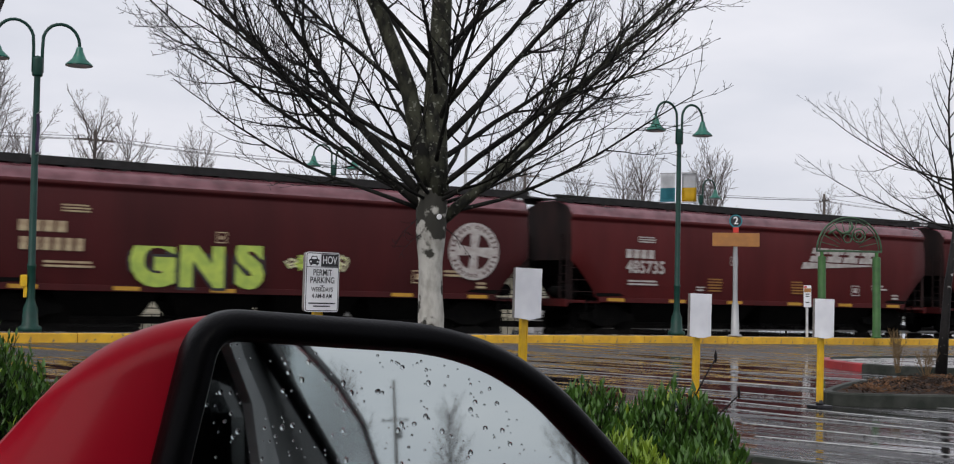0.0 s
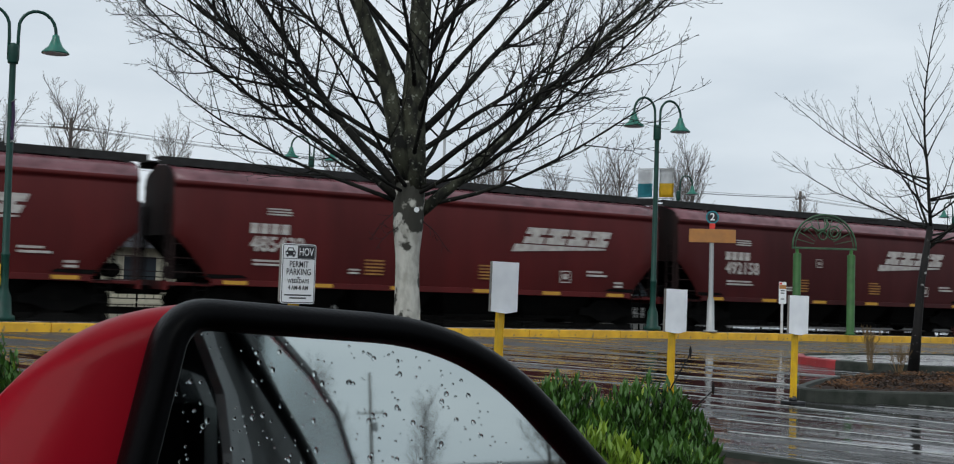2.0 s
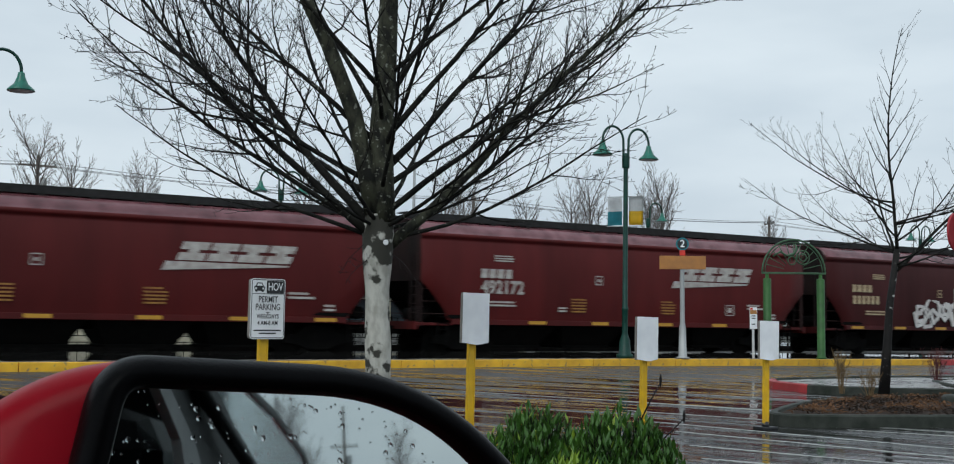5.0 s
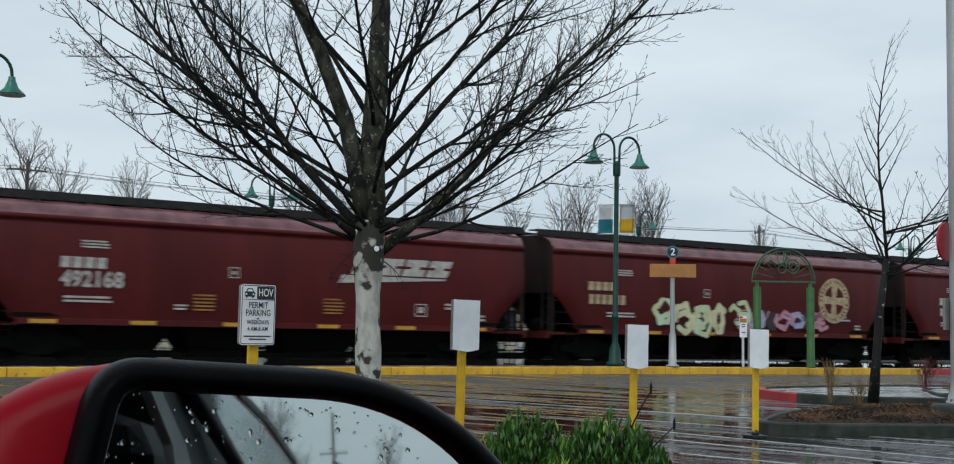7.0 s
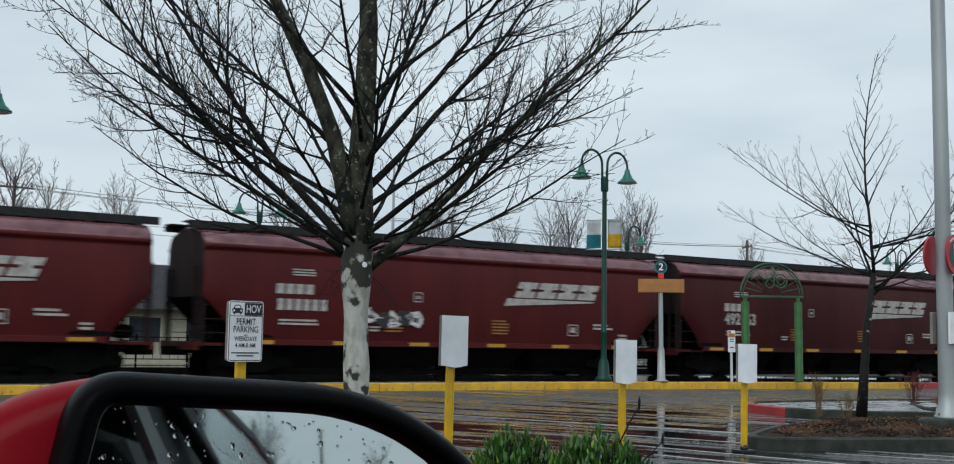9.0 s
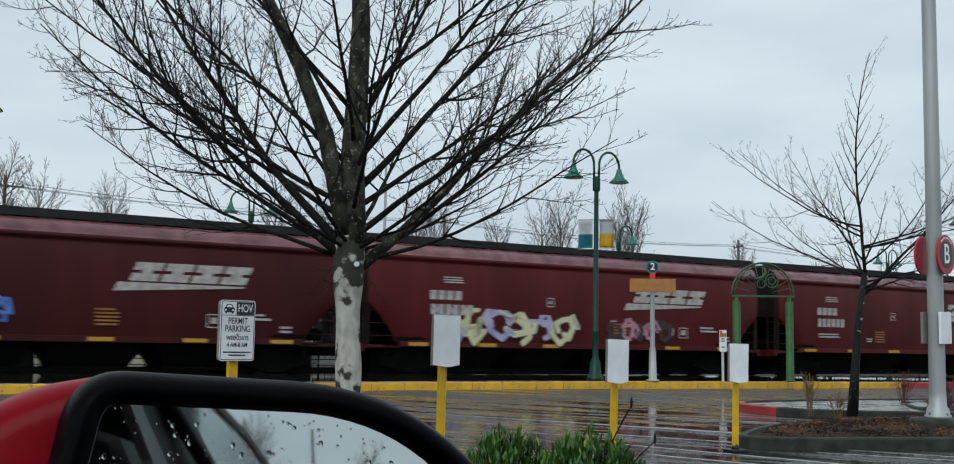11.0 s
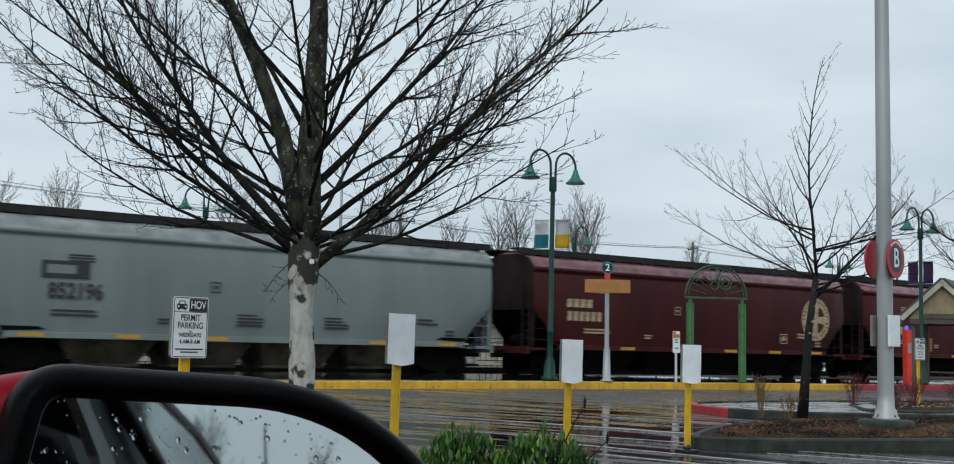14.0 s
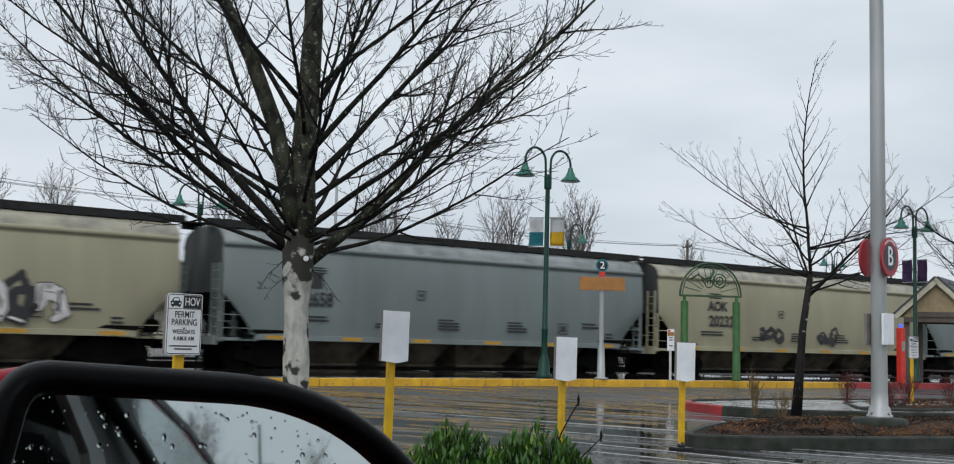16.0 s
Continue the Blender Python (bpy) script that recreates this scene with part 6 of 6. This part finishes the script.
def chips(island, corners, n, seed, z):
    """Loose bark chips strewn over a bed."""
    rng = random.Random(seed)
    xs, ys = [c[0] for c in corners], [c[1] for c in corners]
    bm = bmesh.new()
    cen = Vector((sum(xs) / len(xs), sum(ys) / len(ys)))

    def inside(x, y):
        ok = False
        j = len(corners) - 1
        for i in range(len(corners)):
            if (ys[i] > y) != (ys[j] > y) and x < (xs[j] - xs[i]) * (y - ys[i]) / (ys[j] - ys[i]) + xs[i]:
                ok = not ok
            j = i
        return ok
    made = 0
    while made < n:
        x, y = rng.uniform(min(xs), max(xs)), rng.uniform(min(ys), max(ys))
        q = cen + (Vector((x, y)) - cen) * 1.12
        if not inside(q.x, q.y):
            continue
        made += 1
        a, l, w = rng.uniform(0, 6.283), rng.uniform(0.03, 0.08), rng.uniform(0.01, 0.025)
        c, s = math.cos(a), math.sin(a)
        zz = z + rng.uniform(0.0, 0.05)
        tilt = rng.uniform(-0.03, 0.04)
        vs = [bm.verts.new((x + c * u * l - s * v * w, y + s * u * l + c * v * w, zz + tilt * u)) for u, v in ((-0.5, -0.5), (0.5, -0.4), (0.6, 0.5), (-0.4, 0.5))]
        up = [bm.verts.new(v.co + Vector((0, 0, 0.008))) for v in vs]
        bm.faces.new(up)
        for i in range(4):
            bm.faces.new((vs[i], vs[(i + 1) % 4], up[(i + 1) % 4], up[i]))
    tagged(part("bark_litter", bm, CHIP, island, "loose wet bark chips"), kind="stuff")


chips(near_island, NEAR_ISLAND, 5000, 3, 0.15)
chips(inner_bed, INNER_BED, 3000, 4, 0.19)


# ---- the parked car from which the scene is seen ----
FWD, RGT = Vector((-0.766, 0.643, 0)), Vector((0.643, 0.766, 0))
CARM = Matrix(((-FWD.x * -1, RGT.x, 0, 0), (FWD.y, RGT.y, 0, 0), (0, 0, 1, 0), (0, 0, 0, 1)))   # x forward, y to its right side


def door_mirror():
    """The car's wing mirror: red shell, black rim, wet glass. x across the glass, z up, -y towards the eye."""
    ang = math.degrees(math.atan2(0.42, 0.906))
    frame_m = Matrix.Translation((-0.0445, 0.60, 1.19)) @ pose(0, 0, 0, 0, 0, ang) @ pose(0, 0, 0, -5.3)
    m = thing("door_mirror", frame_m, "red car door mirror with black rim and rain-spotted glass", "car mirror")
    outer = rounded_path([(-0.0940, 0.0700), (0.074, 0.0605), (0.205, -0.070), (0.150, -0.100), (-0.132, -0.100)], [0.024, 0.060, 0.04, 0.03, 0.04], 10)
    bulge = rounded_path([(-0.122, 0.0735), (0.068, 0.0590), (0.195, -0.070), (0.140, -0.100), (-0.270, -0.100)], [0.062, 0.055, 0.04, 0.03, 0.05], 10)
    cen = sum(outer, Vector((0, 0))) / len(outer)
    n = len(outer)

    def offset(path, o):
        out = []
        for i in range(n):
            d = (path[(i + 1) % n] - path[i - 1]).normalized()
            inn = Vector((-d.y, d.x))
            if inn.dot(cen - path[i]) < 0:
                inn = -inn
            out.append(path[i] + inn * o)
        return out
    # rim: a rounded band round the glass
    bm = bmesh.new()
    prof = [(0.0, 0.030), (-0.0015, 0.015), (0.0, 0.004), (0.003, -0.002), (0.007, -0.005), (0.012, -0.004), (0.0135, 0.0), (0.0148, 0.006), (0.0152, 0.012)]
    rings = [[bm.verts.new((p.x, y, p.y)) for p in offset(outer, o)] for o, y in prof]
    for a, b in zip(rings, rings[1:]):
        for i in range(n):
            bm.faces.new((a[i], a[(i + 1) % n], b[(i + 1) % n], b[i])).smooth = True
    bmesh.ops.recalc_face_normals(bm, faces=bm.faces)
    part("rim", bm, RUBBER, m, "matt black plastic rim")
    # glass
    bm = bmesh.new()
    bm.faces.new([bm.verts.new((p.x, 0.009, p.y)) for p in offset(outer, 0.0150)])
    bmesh.ops.recalc_face_normals(bm, faces=bm.faces)
    glass = part("glass", bm, MIRROR, m, "mirror glass")
    # shell, bulging forwards and towards the car
    bm = bmesh.new()
    rings = []
    cb = sum(bulge, Vector((0, 0))) / n
    for y, mix, sc in ((0.024, 0.0, 1.0), (0.030, 0.3, 1.0), (0.040, 0.72, 1.0), (0.055, 0.96, 1.0), (0.070, 1.0, 0.99), (0.090, 1.0, 0.94), (0.108, 1.0, 0.84), (0.124, 1.0, 0.68), (0.134, 1.0, 0.44), (0.138, 1.0, 0.15)):
        ring = []
        for p, q in zip(outer, bulge):
            c = p.lerp(q, mix)
            c = cb + (c - cb) * sc
            ring.append(bm.verts.new((c.x, y, c.y)))
        rings.append(ring)
    for a, b in zip(rings, rings[1:]):
        for i in range(n):
            bm.faces.new((a[i], a[(i + 1) % n], b[(i + 1) % n], b[i])).smooth = True
    bm.faces.new(rings[-1])
    bmesh.ops.recalc_face_normals(bm, faces=bm.faces)
    part("shell", bm, CAR_RED, m, "glossy red painted shell")
    bm = bmesh.new()
    box(bm, -0.30, -0.16, 0.05, 0.10, -0.10, -0.06, 0.015)
    part("bracket", bm, RUBBER, m, "black mounting arm")
    # drops
    rng = random.Random(5)
    bm = bmesh.new()
    made = 0
    while made < 560:
        x, z = rng.uniform(-0.11, 0.15), rng.uniform(-0.09, 0.056)
        if z > 0.054 - max(0, x + 0.03) * 0.15 - max(0, x - 0.06) * 1.0 or x < -0.082 - (0.056 - z) * 0.2:
            continue
        r = rng.choice((0.0004, 0.0005, 0.0005, 0.0006, 0.0007, 0.0009, 0.0013))
        lathe(bm, [(r, 0), (r * 0.92, r * 0.28), (r * 0.6, r * 0.5), (r * 0.2, r * 0.58)], 8)
        bm.verts.ensure_lookup_table()
        vs = [bm.verts[len(bm.verts) - 1 - k] for k in range(32)]
        mm = Matrix.Translation((x, 0.0088, z)) @ pose(0, 0, 0, 90) @ Matrix.Diagonal((1, rng.uniform(1.0, 1.4), 1, 1))
        for v in vs:
            v.co = mm @ v.co
        made += 1
    tagged(part("rain_beading", bm, DROP, glass, "clear rain drops on the glass"), kind="stuff")


door_mirror()


def parked_car():
    car = thing("parked_car", CARM, "red parked car with an open side window, seen from inside", "car")
    Y = 0.27
    bm = bmesh.new()
    prof = [(0.75, 1.02), (-0.45, 1.03), (-1.65, 1.07), (-1.65, 0.35), (0.75, 0.35)]
    a = [bm.verts.new((x, Y, z)) for x, z in prof]
    b = [bm.verts.new((x, Y + 0.05, z - 0.01)) for x, z in prof]
    bm.faces.new(a)
    bm.faces.new(b[::-1])
    for i in range(5):
        bm.faces.new((a[i], b[i], b[(i + 1) % 5], a[(i + 1) % 5]))
    bmesh.ops.recalc_face_normals(bm, faces=bm.faces)
    part("door", bm, CAR_RED, car, "red painted door")
    bm = bmesh.new()
    box(bm, -1.65, 0.75, Y - 0.02, Y + 0.06, 1.02, 1.05, 0.008)
    part("belt_trim", bm, RUBBER, car)
    bm = bmesh.new()
    tube(bm, [V(0.95, Y + 0.02, 1.05), V(0.575, Y - 0.02, 1.36), V(0.33, Y - 0.07, 1.54), V(0.05, Y - 0.09, 1.50), V(-0.16, Y - 0.02, 1.36), V(-0.60, Y + 0.01, 1.225), V(-1.15, Y + 0.02, 1.055)], [0.03, 0.03, 0.03, 0.02, 0.010, 0.009, 0.009], 10)
    part("roof_pillar", bm, RUBBER, car, "black window surround")
    def flank(name, mat, edge_a, edge_b, label, y=0.25):
        """A panel of the car's flank between two edges, each given as (forward, height)."""
        bm = bmesh.new()
        va, vb = ([bm.verts.new((f, y, z)) for f, z in e] for e in (edge_a, edge_b))
        for k in range(len(va) - 1):
            bm.faces.new((va[k], vb[k], vb[k + 1], va[k + 1]))
        bmesh.ops.recalc_face_normals(bm, faces=bm.faces)
        bmesh.ops.solidify(bm, geom=bm.faces[:], thickness=0.010)
        return part(name, bm, mat, car, label)
    channel_front = [(-0.01, 1.375), (-0.09, 1.318), (-0.20, 1.269), (-0.24, 1.209), (-0.26, 1.10)]
    channel_back = [(-0.07, 1.375), (-0.16, 1.314), (-0.27, 1.274), (-0.36, 1.212), (-0.42, 1.10)]
    pillar_back = [(-0.28, 1.385), (-0.36, 1.356), (-0.52, 1.315), (-0.75, 1.266), (-1.15, 1.10)]
    roof_line = [(-0.30, 1.390), (-0.49, 1.372), (-0.93, 1.352), (-1.33, 1.312), (-1.95, 1.15)]
    roof_edge = [(f - 0.02, z + 0.010) for f, z in roof_line]
    flank("window_channel", INNER_GREY, channel_front, channel_back, "grey window channel")
    flank("middle_pillar", RUBBER, channel_back, pillar_back, "black middle pillar")
    flank("rear_window", WET_GLASS, pillar_back, roof_line, "pale rain-wet rear side window")
    flank("window_edge", RUBBER, roof_line, roof_edge, "black window edge", 0.255)
    # added black panel that keeps the sky out of the mirrored cabin
    bm = bmesh.new()
    box(bm, -0.95, -0.90, -1.27, 0.17, 0.9, 1.60, 0.01)
    part("rear_bulkhead", bm, RUBBER, car)
    bm = bmesh.new()
    box(bm, -0.95, 0.9, -1.30, -1.27, 1.03, 1.58)
    part("far_window", bm, DARK_GLASS, car, "dark far side window")
    bm = bmesh.new()
    box(bm, -1.2, -0.75, -1.2, Y - 0.12, 0.42, 1.02, 0.06)
    part("rear_seat", bm, RUBBER, car, "dark rear seat")
    bm = bmesh.new()
    box(bm, -0.62, -0.42, -0.45, Y - 0.10, 0.42, 1.34, 0.06)
    part("seat_back", bm, RUBBER, car, "dark seat back")
    bm = bmesh.new()
    box(bm, -0.5, 0.25, -1.28, Y - 0.11, 1.565, 1.58)
    box(bm, -0.95, -0.5, -1.28, 0.12, 1.565, 1.58)
    part("headliner", bm, RUBBER, car)
    bm = bmesh.new()
    box(bm, -0.5, 0.25, -1.3, Y - 0.10, 1.585, 1.64, 0.02)
    box(bm, -0.97, -0.5, -1.3, 0.12, 1.59, 1.635, 0.02)
    part("roof", bm, CAR_RED, car)
    bm = bmesh.new()
    box(bm, -2.4, -1.6, -1.25, Y - 0.02, 0.4, 1.02, 0.08)
    part("tail", bm, CAR_RED, car)
    bm = bmesh.new()
    box(bm, 0.9, 2.3, -1.25, Y, 0.4, 0.92, 0.09)
    part("bonnet", bm, CAR_RED, car)
    bm = bmesh.new()
    box(bm, -1.6, 0.9, -1.25, Y - 0.03, 0.3, 0.42)
    part("floor_pan", bm, RUBBER, car)
    bm = bmesh.new()
    box(bm, -1.6, 0.9, -1.30, -1.25, 0.35, 1.03)
    part("far_door", bm, CAR_RED, car)
    bm = bmesh.new()
    lathe(bm, [(0.20, -0.1), (0.31, -0.1), (0.33, -0.06), (0.33, 0.06), (0.31, 0.1), (0.20, 0.1)], 24)
    wm = finish("wheel", bm, RUBBER)
    for x in (1.55, -1.9):
        for y in (-1.22, Y - 0.03):
            part("wheel", wm, None, car, m=pose(x, y, 0.33, 90))


parked_car()


# ---- behind the parked car: what the mirror shows ----
def behind():
    base = Vector((0.714, -0.70, 0))
    side_ = Vector((0.70, 0.714, 0))
    for i, (d, o, sc) in enumerate(((60, -9, 0.8), (62, -6.5, 0.7), (55, 9, 0.7), (50, 12, 0.8), (70, 4, 0.55), (66, 16, 0.9), (75, -3, 0.5), (58, 14.5, 0.8), (64, 11, 0.75), (61, 13, 0.85), (68, 18, 0.9), (57, 17, 0.8), (63, 20, 0.9), (70, -2.5, 0.6), (72, -1.2, 0.5), (78, -3.8, 0.65))):
        p = base * d + side_ * o
        c = copy_thing(proto if i % 2 else proto2, Matrix.Translation(p) @ pose(0, 0, 0, 0, 0, 50 * i))
        c.scale = (sc, sc, sc)
        tagged(c, "bare tree behind the parked car, seen in the mirror", group="bare trees behind the car")
    p = base * 110 + side_ * 1.0
    utility_pole(pose(p.x, p.y, 0, 0, 0, 40), arm_z=8.2)
    p = base * 95 + side_ * 10
    b = thing("low_building", Matrix.Translation(p) @ pose(0, 0, 0, 0, 0, 45), "low flat-roofed building behind the parked car", "building")
    bm = bmesh.new()
    box(bm, -9, 9, -5, 5, 0, 2.6)
    part("wall", bm, SIDING, b)
    bm = bmesh.new()
    box(bm, -9.4, 9.4, -5.4, 5.4, 2.6, 2.9)
    part("roof", bm, WHITE_BOX, b)
    for k in range(6):
        bm = bmesh.new()
        box(bm, -8 + k * 2.8, -6.4 + k * 2.8, 5.0, 5.06, 0.8, 2.0)
        part("window", bm, PANE, b)


behind()


# ---- what moves ----
def motions():
    # small differences in the slack between the cars
    slack = {0: -0.5, -1: -0.3, -3: 0.25, -4: 0.1, -6: -0.2, -7: -0.35, -8: -0.35, -9: 0.15, -10: 0.3, -13: 0.2, -14: -0.3, -15: -0.5, -16: -1.0, -18: 0.5, -19: 0.5, -20: 0.5}
    for k, car in CARS:
        rows = []
        for t in (0.0, 4.0, 8.0, 12.0, 16.0):
            p = sn(E0 + slack.get(k, 0.0) + CAR * k + SPEED * t + CAR / 2, TRAIN_N, 0.0)
            rows.append((t, pose(p.x, p.y, 0.02, 0, 0, 30)))
        walk(car, rows)


motions()
